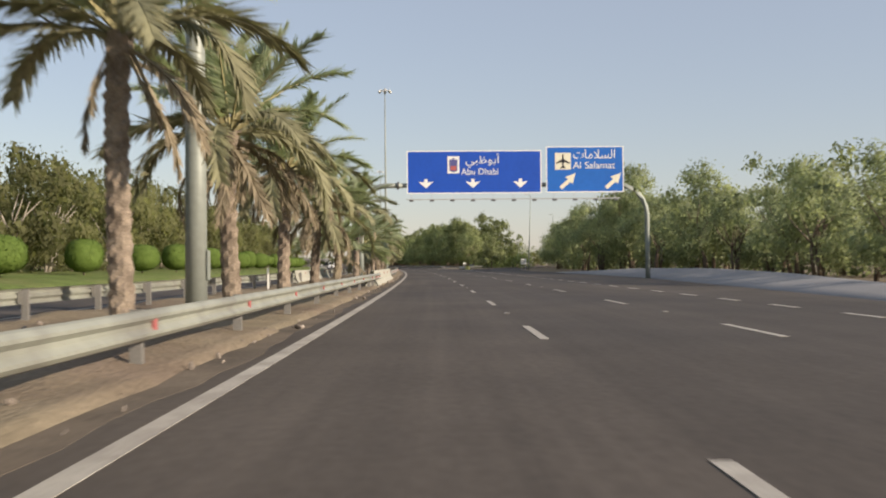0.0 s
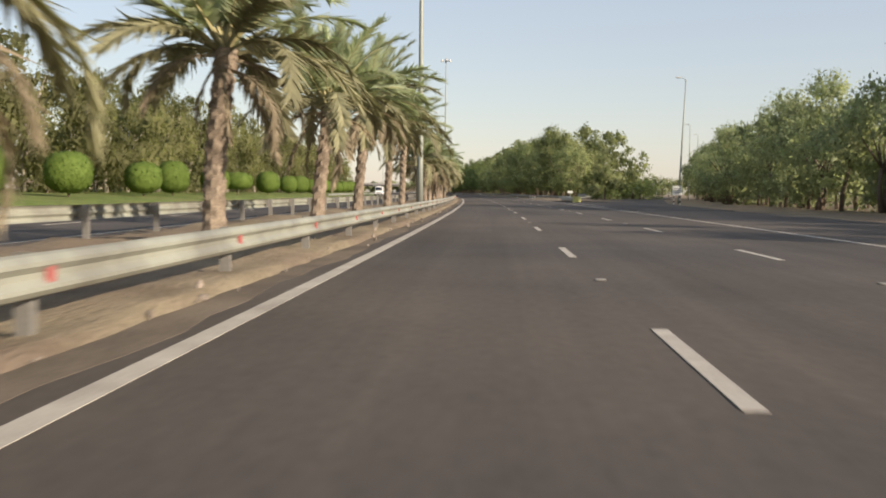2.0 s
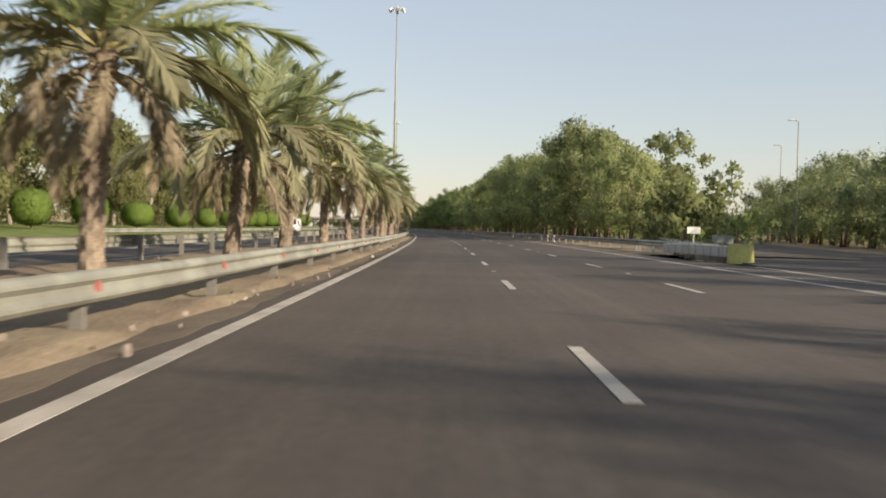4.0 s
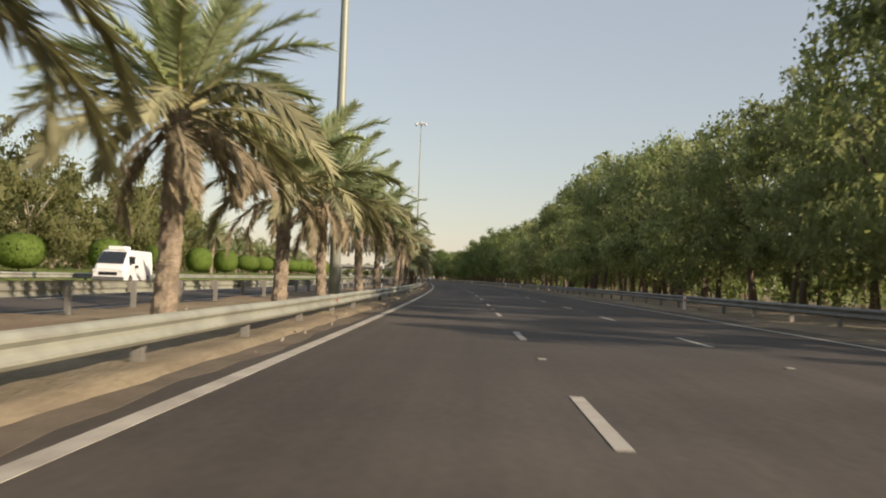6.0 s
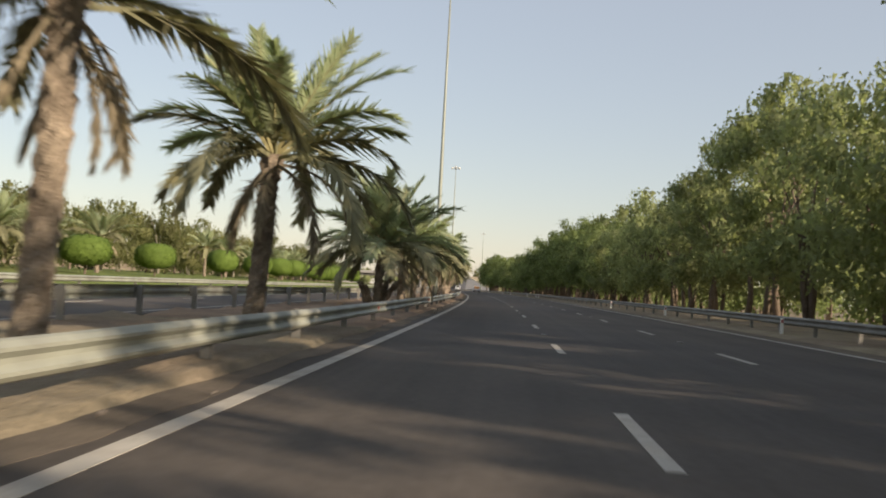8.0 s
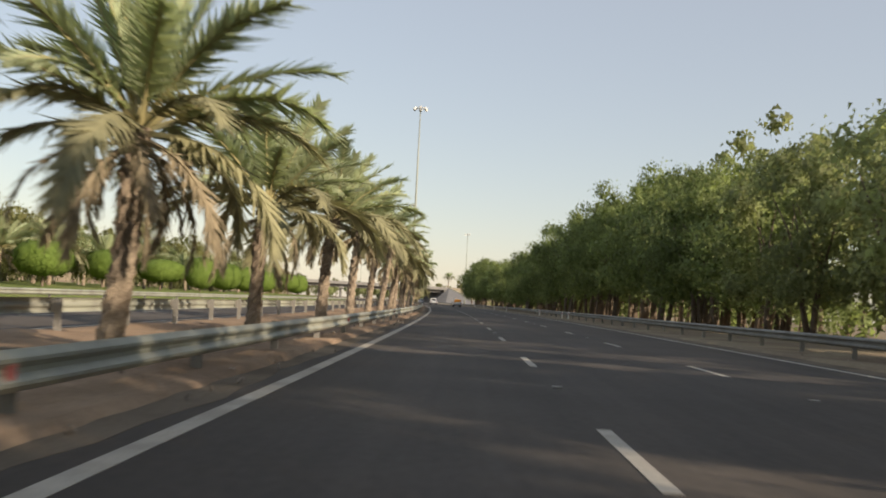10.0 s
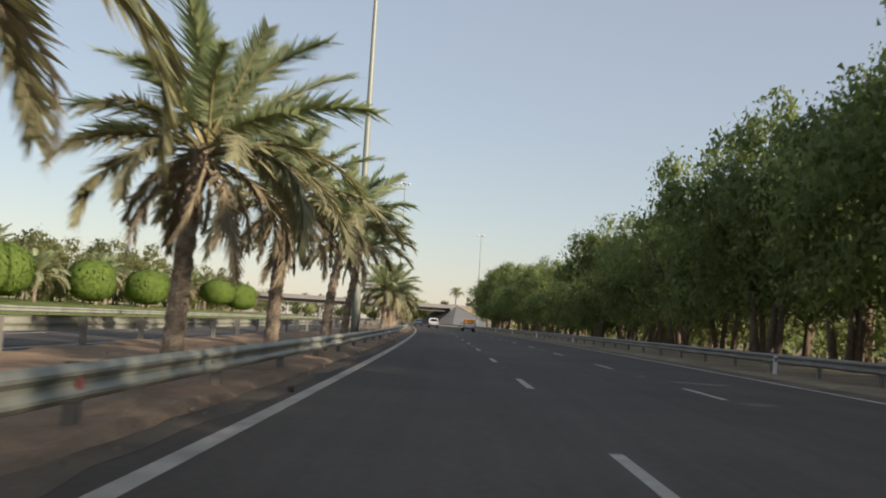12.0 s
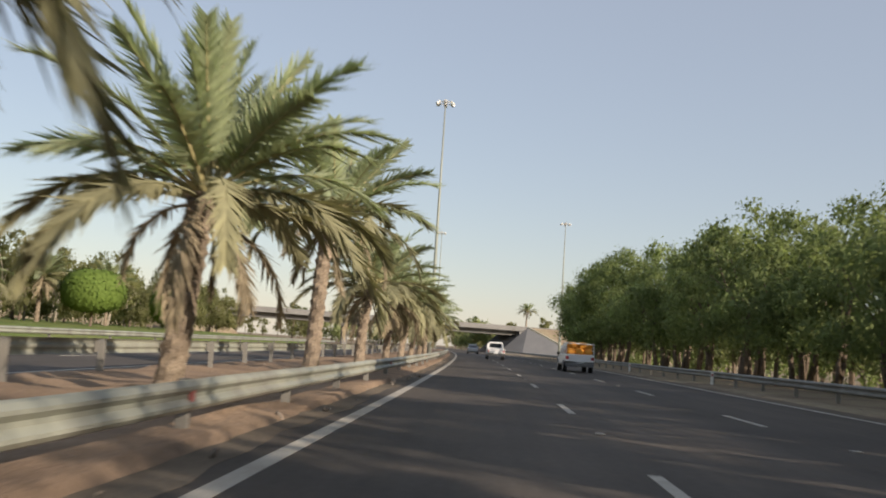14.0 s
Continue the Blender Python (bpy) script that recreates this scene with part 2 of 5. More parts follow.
def strip(name, s0, s1, step, left, right, z, mat, thick=0.12, parent=None):
    """A road-like slab between two lines (functions of s), following the bend."""
    verts, faces, n = [], [], 0
    s = s0
    while s <= s1 + 1e-6:
        l, r = left(s), right(s)
        verts += [W(s, l, z), W(s, r, z), W(s, l, z - thick), W(s, r, z - thick)]
        n += 1
        s += step
    for i in range(n - 1):
        a, b = 4 * i, 4 * i + 4
        faces += [(a, a + 1, b + 1, b), (a + 2, a, b, b + 2), (a + 1, a + 3, b + 3, b + 1)]
    faces += [(0, 2, 3, 1), (4 * n - 4, 4 * n - 3, 4 * n - 1, 4 * n - 2)]
    ob = from_lists(name, verts, faces, mat, parent)
    uv = ob.data.uv_layers.new(name="along_across")
    for loop in ob.data.loops:
        i, c = divmod(loop.vertex_index, 4)
        q = s0 + step * i
        uv.data[loop.index].uv = (q, right(q) if c % 2 else left(q))
    return ob


def ramp(s, table):
    """Piecewise-linear value along s."""
    if s <= table[0][0]:
        return table[0][1]
    for (a, u), (b, v) in zip(table, table[1:]):
        if s <= b:
            return u + (v - u) * (s - a) / (b - a)
    return table[-1][1]


# ---- ground, roads ----
S0, S1 = -60.0, 1100.0
ROAD_EDGE = [(-60, 9.5), (20, 9.9), (67, 13.6), (100, 14.2), (140, 14.6), (165, 13.5), (186, 8.6), (190, 8.3)]
RAMP_L = [(140, 9.0), (186, 9.4), (220, 15.5), (260, 24.5), (320, 41), (420, 72)]
RAMP_R = [(140, 15.0), (165, 17.0), (186, 20.0), (220, 27.0), (260, 36), (320, 52), (420, 84)]

bm = bmesh.new()
bmesh.ops.create_grid(bm, x_segments=40, y_segments=40, size=3500)
for v in bm.verts:
    v.co.z = -0.14
tagged(mesh_object("ground", bm, SAND), "dry sandy ground reaching to the horizon", "ground", kind="structure")

tagged(strip("road", S0, S1, 4.0, lambda s: -4.15, lambda s: ramp(s, ROAD_EDGE), 0.0, ASPHALT), "worn grey asphalt motorway carriageway", "road", kind="structure")
tagged(strip("road_opposite", S0, S1, 8.0, lambda s: -22.5, lambda s: -10.1, 0.0, ASPHALT), "grey asphalt of the opposite carriageway", "road", kind="structure")
tagged(strip("exit_ramp", 140, 420, 5.0, lambda s: ramp(s, RAMP_L), lambda s: ramp(s, RAMP_R), 0.004, ASPHALT), "asphalt exit ramp bending away from the motorway", "road", kind="structure")
verts, faces = [], []
LAWN = [(-70.0, 1.0), (-40.0, 0.75), (-33.0, 0.6), (-29.0, 0.48), (-26.0, 0.3), (-24.2, 0.12), (-23.3, -0.2)]


def lawn_z(d):
    return ramp(d, LAWN)


for i in range(153):
    for d, z in LAWN:
        verts.append(W(S0 + 5.0 * i, d, z + 0.05 * noise.noise((i * 0.7, d * 0.4, 2.0))))
faces = [(i * 7 + j, i * 7 + j + 1, i * 7 + j + 8, i * 7 + j + 7) for i in range(152) for j in range(6)]
tagged(from_lists("lawn", verts, faces, GRASS, smooth=True), "green lawn bank rising towards the trees", "lawn", kind="structure")


def relief(name, s0, s1, step, ds, height, mat, label, seed, lift=0.0):
    """Uneven sand between the lines ds, blown up into low heaps."""
    verts, faces, k = [], [], len(ds)
    n = int((s1 - s0) / step) + 1
    for i in range(n):
        s = s0 + i * step
        for j, d in enumerate(ds):
            e = min(j, k - 1 - j)
            h = noise.fractal((s * 0.45 + seed, d * 0.7, seed), 0.9, 2.1, 4) * height * (0.5 if d > -4.9 else 1.0)
            z = lift + h if e else -0.08
            verts.append(W(s, d + (0.09 * noise.noise((s * 0.6, 4.0, seed)) if j == k - 1 else 0 if e == 0 else 0.10 * noise.noise((s * 1.3, d * 3, seed))), max(z, -0.08)))
    for i in range(n - 1):
        for j in range(k - 1):
            a = i * k + j
            faces.append((a, a + 1, a + k + 1, a + k))
    return tagged(from_lists(name, verts, faces, mat, smooth=True), label, "sand", kind="structure")


MEDIAN = [-10.15, -9.8, -9.3, -8.6, -7.9, -7.2, -6.5, -5.9, -5.3, -4.9, -4.65, -4.42, -4.2, -3.98]
relief("median", S0, 330.6, 0.7, MEDIAN, 0.14, SAND, "sandy central reservation with low wind-blown heaps", 3.1, 0.07)
relief("median", 330.6, 760, 0.7, MEDIAN, 0.14, SAND_RED, "reddish sandy central reservation with low wind-blown heaps", 3.1, 0.07)
relief("verge", 196, 900, 1.4, [7.75, 8.1, 8.5, 9.0, 9.6, 10.4, 12, 14, 17, 21], 0.10, SAND, "sandy roadside verge with scattered litter", 8.4, 0.06)

# paved apron beside the widened lanes
verts, faces = [], []
APRON_Z = [(8, 0.02), (30, 0.24), (49, 0.46), (66, 0.62), (88, 0.53), (104, 0.2), (114, 0.03)]
rows_s = [8 + 3 * i for i in range(36)]
for s in rows_s:
    di, zc = ramp(s, ROAD_EDGE) + 0.02, ramp(s, APRON_Z)
    for w, f in ((0, -0.1), (0.12, 0.06), (1.5, 0.45), (3.0, 0.9), (3.6, 1.0), (4.6, 1.0), (5.2, 0.7), (6.5, -0.1)):
        verts.append(W(s, di + w * min(1, 0.25 + zc * 1.6), max(zc * f, -0.1) + (0.02 if f > 0 else 0)))
for i in range(len(rows_s) - 1):
    for j in range(7):
        a = i * 8 + j
        faces.append((a, a + 1, a + 9, a + 8))
tagged(from_lists("pavement_apron", verts, faces, APRON, smooth=True), "pale grey concrete apron sloping up from the road", "apron", kind="structure")

tagged(strip("road_shoulder", S0, 900, 1.0, lambda s: -4.35, lambda s: -3.72 + 0.07 * math.sin(s * 0.7) + 0.05 * math.sin(s * 2.3), 0.003, DUST, 0.02), "asphalt shoulder under blown sand", "shoulder", kind="structure")
tagged(strip("road_shoulder_right", 196, 900, 4.0, lambda s: 7.25 + 0.06 * math.sin(s * 0.6), lambda s: 8.28, 0.003, DUST, 0.02), "asphalt shoulder under blown sand", "shoulder", kind="structure")

# painted lines
tagged(strip("edge_line_left", S0, 900, 4.0, lambda s: -3.49, lambda s: -3.305, 0.005, LINE, 0.004), "solid white edge line on the asphalt", "road marking", kind="structure")
tagged(strip("edge_line_right", 94, 900, 4.0, lambda s: 6.88, lambda s: 7.06, 0.005, LINE, 0.004), "solid white edge line on the asphalt", "road marking", kind="structure")
tagged(strip("edge_line_opposite", S0, 900, 8.0, lambda s: -10.75, lambda s: -10.6, 0.005, LINE, 0.004), "solid white edge line on the asphalt", "road marking", kind="structure")
for k in range(9):
    s, w = 133.0 + 5.8 * k, 0.9 + 0.13 * k
    v = [(0.0, 4.6, 0.0), (w, 0.0, 0.0), (w + 0.13, 0.0, 0.0), (0.13, 4.6, 0.0)]
    me = bpy.data.meshes.new("gore_stroke")
    me.from_pydata(v + [(x, y, 0.005) for x, y, z in v], [], [(4, 5, 6, 7), (0, 1, 5, 4), (1, 2, 6, 5), (2, 3, 7, 6), (3, 0, 4, 7)])
    me.materials.append(LINE)
    o = new("gore_stroke", me)
    o.matrix_basis = at(s, 6.72, 0.006)
    tagged(o, "slanted white stroke painted beside the exit ramp", "road marking", "gore strokes", "structure")
tagged(strip("gore_line", 152, 186, 4.0, lambda s: 7.35 + 0.026 * (s - 128), lambda s: 7.55 + 0.026 * (s - 128), 0.009, LINE, 0.004), "white line beside the exit ramp", "road marking", kind="structure")
dash_mesh = {}


def dash(s, d, length=2.82, width=0.13):
    v = [(-width / 2, 0, 0), (width / 2, 0, 0), (width / 2, length, 0), (-width / 2, length, 0)]
    key = (length, width)
    if key not in dash_mesh:
        top = [(x, y, 0.006) for x, y, z in v]
        me = bpy.data.meshes.new("lane_dash")
        me.from_pydata(v + top, [], [(4, 5, 6, 7), (0, 1, 5, 4), (1, 2, 6, 5), (2, 3, 7, 6), (3, 0, 4, 7)])
        me.materials.append(LINE)
        dash_mesh[key] = me
    ob = new("lane_dash", dash_mesh[key])
    ob.matrix_basis = at(s, d, 0.001)
    return tagged(ob, "white painted lane dash on the asphalt", "road marking", "lane dashes", "structure")


for k in range(-3, 72):
    s = 13.83 + 11.16 * k
    dash(s, 0.0)
    dash(s, 3.40)
    dash(s, -14.4)
    dash(s, -18.0)
for k in range(-6, 18):
    dash(13.83 + 4.2 * k, 6.80, 1.7, 0.16)



def stud_mesh():
    """A low domed road stud."""
    bm = bmesh.new()
    box(bm, -0.062, -0.055, -0.004, 0.062, 0.055, 0.020, 0.009)
    me = bpy.data.meshes.new("road_stud")
    bm.to_mesh(me)
    bm.free()
    me.materials.append(STUD)
    return me


STUD = material("stud_ceramic", (0.22, 0.21, 0.185), 0.45, var=0.2, scale=8.0, fine=60.0, bump=0.05, spec=0.4)
STUD_ME = stud_mesh()
for k in range(-2, 72, 2):
    for d in (0.0, 3.40):
        ob = new("road_stud", STUD_ME)
        ob.matrix_basis = at(13.83 + 11.16 * k + 7.0, d, 0.004)
        tagged(ob, "small pale road stud between two lane dashes", "road stud", "road studs", "structure")

# ---- guard rails ----
BEAM = [(0.000, 0.31), (0.035, 0.295), (0.075, 0.255), (0.075, 0.225), (0.02, 0.175), (0.02, 0.135), (0.075, 0.085), (0.075, 0.055), (0.035, 0.015), (0.0, 0.0)]


def beam_mesh(parent, s0, s1, d, z, side, label="", mat=None, line=None):
    """One run of W-shaped rail that bulges towards side (1: right)."""
    verts, faces = [], []
    n = max(2, int((s1 - s0) / 2.0) + 1)
    k = len(BEAM)
    for i in range(n):
        s = s0 + (s1 - s0) * i / (n - 1)
        d = line(s) if line else d
        dip = 0.012 * noise.noise((s * 0.21, d, 5.0))
        for layer in (0.0, -0.006):
            for x, h in BEAM:
                verts.append(W(s, d + side * (x + layer) + dip, z + h + dip))
    for i in range(n - 1):
        for lay in (0, 1):
            for j in range(k - 1):
                a = i * 2 * k + lay * k + j
                b = a + 2 * k
                faces.append((a, a + 1, b + 1, b))
        for j in (0, k - 1):
            a = i * 2 * k + j
            faces.append((a, a + k, a + 3 * k, a + 2 * k))
    ob = from_lists("beam", verts, faces, mat or RAIL, parent, smooth=False)
    return tagged(ob, label) if label else ob


def post_mesh():
    """A channel post: a broad web across the rail with two short flanges."""
    bm = bmesh.new()
    box(bm, -0.045, -0.05, -0.25, 0.080, -0.042, 0.64)
    box(bm, -0.045, -0.042, -0.25, -0.037, 0.03, 0.638)
    box(bm, 0.072, -0.042, -0.25, 0.080, 0.03, 0.638)
    me = bpy.data.meshes.new("post")
    bm.to_mesh(me)
    bm.free()
    me.materials.append(POST)
    return me


def spacer_mesh():
    bm = bmesh.new()
    box(bm, 0.084, -0.05, 0.36, 0.158, 0.05, 0.6)
    me = bpy.data.meshes.new("spacer")
    bm.to_mesh(me)
    bm.free()
    me.materials.append(POST)
    return me


POST_ME, SPACER_ME = post_mesh(), spacer_mesh()
RED = material("reflector_red", (0.36, 0.11, 0.10), 0.5, var=0.15, bump=0.0, spec=0.5)


def reflector_mesh():
    bm = bmesh.new()
    box(bm, -0.004, -0.05, -0.07, 0.03, 0.05, 0.07, 0.008)
    me = bpy.data.meshes.new("reflector")
    bm.to_mesh(me)
    bm.free()
    me.materials.append(RED)
    return me


REFLECTOR_ME = reflector_mesh()


def guardrail(name, s0, s1, d, side, z, label, spacing=4.95, run=14.85, reflect=0.0, first=0.0, mat=None, line=None, reflect_first=0.0):
    """side: which way the rail faces; the posts stand behind it."""
    g = thing(name, at(s0, d), label, "guardrail")
    inv = g.matrix_basis.inverted()
    s = s0
    while s < s1 - 0.1:
        e = min(s + run, s1)
        b = beam_mesh(g, s - 0.12, e + 0.12, d, z, side, mat=mat, line=line)
        b.matrix_parent_inverse = inv
        s = e
    s = s0 + first
    while s < s1:
        for me in (POST_ME, SPACER_ME):
            o = new(me.name, me)
            o.parent, o.matrix_parent_inverse = g, inv
            o.matrix_basis = at(s, (line(s) if line else d) - side * 0.16, z - 0.335) @ Matrix.Diagonal((side, 1, 1, 1))
        s += spacing
    if reflect:
        s = s0 + (reflect_first or first)
        while s < s1:
            o = new("reflector", REFLECTOR_ME)
            o.parent, o.matrix_parent_inverse = g, inv
            o.matrix_basis = at(s, (line(s) if line else d) + side * 0.028, z + 0.155, 0 if side > 0 else 180)
            s += reflect
    return g


guardrail("median_guardrail", -58.0, 50.6, -4.45, 1, 0.335, "cream-painted steel guard rail with red reflectors", reflect=4.95, first=3.8,
          line=lambda s: -4.45 + 0.19 * min(1, max(0, (s - 42) / 6)))
guardrail("median_guardrail", 71.2, 199.2, -4.45, 1, 0.318, "long cream-painted steel guard rail with red reflectors", reflect=4.95, first=1.45)
guardrail("median_guardrail", 199.5, 700.0, -4.45, 1, 0.27, "long weathered steel guard rail with red reflectors", reflect=19.8, first=1.9, reflect_first=16.4)
guardrail("opposite_guardrail", -58.0, 59.0, -9.62, -1, 0.36, "pale steel guard rail on the far side of the palms", first=0.9, spacing=4.0)
guardrail("opposite_guardrail", 76.0, 700.0, -9.62, -1, 0.44, "long pale steel guard rail on the far side of the palms", first=2.7, spacing=4.0)
guardrail("verge_guardrail", 205.0, 760.0, 9.5, -1, 0.36, "darker steel guard rail along the shaded tree verge", first=1.2, spacing=4.0, mat=RAIL_DARK)
for s in (46.25, 47.9):          # close posts and reflectors where the rail meets the barrier
    g = bpy.data.objects["median_guardrail"]
    for me, d, z in ((POST_ME, -4.42, 0.0), (SPACER_ME, -4.42, 0.0), (REFLECTOR_ME, -4.24, 0.49)):
        o = new(me.name, me)
        o.parent, o.matrix_parent_inverse = g, g.matrix_basis.inverted()
        o.matrix_basis = at(s, d, z)
guardrail("outer_guardrail", 214.0, 700.0, -22.9, 1, 0.36, "pale steel guard rail beside the lawn", spacing=8.0, run=32.0)


def concrete_barrier(s0, s1, d, label):
    prof = [(-0.32, -0.1), (-0.32, 0.08), (-0.18, 0.30), (-0.10, 0.77), (-0.08, 0.79), (0.08, 0.79), (0.10, 0.77), (0.18, 0.30), (0.32, 0.08), (0.32, -0.1)]
    b = thing("concrete_barrier", at(s0, d), label, "barrier", "median barriers")
    inv = b.matrix_basis.inverted()
    s, k = s0, len(prof)
    while s < s1 - 0.2:
        e = min(s + 6.2, s1)
        verts, faces = [], []
        cuts = [s + 0.012, s + 0.035, (s + e) / 2, e - 0.035, e - 0.012]
        for i, c in enumerate(cuts):
            f = 0.985 if i in (0, 4) else 1.0
            slope = 0.0
            if s == s0 and i == 0:
                slope = 0.35
            for x, z in prof:
                verts.append(W(c + slope * (1 - max(0, z)) * -1 + slope, d + x * f, z * f if z > 0 else z))
        for i in range(len(cuts) - 1):
            for j in range(k - 1):
                a = i * k + j
                faces.append((a, a + k, a + k + 1, a + 1))
        faces += [tuple(range(k)), tuple(reversed(range((len(cuts) - 1) * k, len(cuts) * k)))]
        o = from_lists("barrier_block", verts, faces, CONCRETE, b)
        o.matrix_parent_inverse = inv
        for q in (0.8,):
            r = new("reflector", REFLECTOR_ME)
            r.parent, r.matrix_parent_inverse = b, inv
            r.matrix_basis = at(s + (e - s) * q, d + 0.128, 0.6)
        s = e
    return b


concrete_barrier(47.2, 72.2, -4.49, "cream concrete safety barrier with red reflectors")
concrete_barrier(57.5, 78.5, -9.75, "cream concrete safety barrier of the far carriageway")


# ---- date palms ----
def frond_mesh(name, length, droop, mat, seed, pairs=70, leaf=0.58, thin=2.0, hang=0.0, bare=0.16, fold=1.0):
    """One feather leaf along +Y: a bare stalk, then leaflets in a shallow V on a stem that arches over."""
    r = random.Random(seed)
    verts, faces = [], []
    n = 10
    spine, p = [], Vector((0, 0, 0))
    for i in range(n):
        spine.append(p.copy())
        ang = 0.06 - droop * ((i + 0.5) / n) ** 1.5
        p = p + Vector((0.025 * math.sin(i * 0.8 + seed), math.cos(ang), math.sin(ang))) * (length / (n - 1))
    tube_lists(spine, [0.045 * (1 - 0.88 * i / (n - 1)) + 0.004 for i in range(n)], 3, verts, faces)
    split = len(faces)
    for i in range(pairs):
        u = bare + (1 - bare) * (i + 0.5) / pairs
        f = u * (n - 1)
        a = int(min(f, n - 2))
        q = spine[a].lerp(spine[a + 1], f - a)
        t = (spine[a + 1] - spine[a]).normalized()
        up = Vector((1, 0, 0)).cross(t).normalized()
        v = (u - bare) / (1 - bare)
        size = leaf * (0.5 + 0.62 * math.sin(math.pi * min(1, v * 0.85 + 0.12))) * r.uniform(0.8, 1.15)
        for side in (-1, 1):
            lift = r.uniform(0.0, 0.6)
            dirn = (Vector((side, 0, 0)) * r.uniform(0.6, 0.95) * fold + t * (0.5 + 0.55 * v) + up * lift - Vector((0, 0, hang * r.uniform(0.4, 1.2)))).normalized()
            tip = q + dirn * size + Vector((0, 0, -0.16 * size * r.uniform(0.2, 1.6)))
            wv = t.cross(dirn).cross(dirn).normalized() * 0.021 * thin
            b = len(verts)
            verts += [q - wv, q + wv, tip]
            faces.append((b, b + 1, b + 2))
    me = bpy.data.meshes.new(name)
    me.from_pydata([tuple(v) for v in verts], [], faces)
    me.materials.append(mat)
    me.materials.append(RACHIS if mat is FROND else mat)
    for i, pgn in enumerate(me.polygons):
        pgn.material_index = 1 if i < split else 0
    me.update()
    return me


ARCH = (0.3, 0.6, 0.95, 1.3, 1.65, 2.0)
FRONDS = [[frond_mesh("frond", 3.0 + 0.06 * i, b * q, FROND if i < 4 else FROND_OLD, 10 + i + 20 * j, hang=0.12 * i) for i, b in enumerate(ARCH)] for j, q in enumerate((0.9, 1.12))]
DRY = [frond_mesh("dry_frond", 2.3 + 0.15 * i, 1.6 + 0.15 * i, FROND_DRY, 60 + i, 46, 0.42, 1.2, 0.5, 0.18, 0.7) for i in range(3)]
STRAND = [frond_mesh("hanging_frond", 1.7 + 0.3 * i, 0.7, FROND_DRY, 70 + i, 30, 0.30, 1.2, 0.3, 0.38, 0.22) for i in range(2)]


def trunk_mesh(height, radius, seed, lean):
    """A stem covered with the stubs of cut leaf bases, set in spirals."""
    r = random.Random(seed)
    seg, verts, faces = 12, [], []
    n = int(height / 0.09)
    for i in range(n + 1):
        u = i / n
        z = -0.25 + (height + 0.25) * u
        base = radius * (1.0 + 0.42 * math.exp(-u * 8) - 0.10 * u + 0.26 * max(0, u - 0.88) / 0.12)
        x = lean[0] * u * u + 0.05 * math.sin(u * 4 + seed)
        y = lean[1] * u * u
        for j in range(seg):
            w = 2 * math.pi * j / seg
            ph = (i * 0.5 + (j % 3) * 0.67 + 0.2 * math.sin(j * 1.7 + seed)) % 2.0
            stub = (0.046 * ph / 1.6 if ph < 1.6 else 0.0) * r.uniform(0.6, 1.35) * (0.8 + 1.1 * u)
            rr = base + stub - 0.012
            verts.append((x + rr * math.cos(w), y + rr * math.sin(w), z))
    for i in range(n):
        for j in range(seg):
            a, b = i * seg + j, i * seg + (j + 1) % seg
            faces.append((a, b, b + seg, a + seg))
    faces.append(tuple(n * seg + j for j in range(seg)))
    me = bpy.data.meshes.new("trunk")
    me.from_pydata(verts, [], faces)
    me.materials.append(BARK_PALM)
    me.update()
    return me


# style: fronds, lowest stalk angle, dry fronds, hanging strands, frond scale, most arched kind, label
STYLES = {"open": (30, 12, 2, 5, 0.97, 5, "tall date palm with arching grey-green fronds and hanging dry strands"),
          "vase": (36, 12, 3, 0, 1.06, 3, "young date palm with upright fronds spreading from a short stem"),
          "full": (36, 4, 5, 2, 1.0, 5, "date palm with a full crown of grey-green fronds"),
          "skirt": (34, 0, 13, 4, 1.0, 5, "date palm with a skirt of dry brown fronds under its crown"),
          "young": (44, -4, 4, 0, 1.04, 5, "young date palm with low fronds sweeping to the sand"),
          "clump": (48, 0, 6, 0, 1.2, 4, "low date palm clump with several leaning stems")}


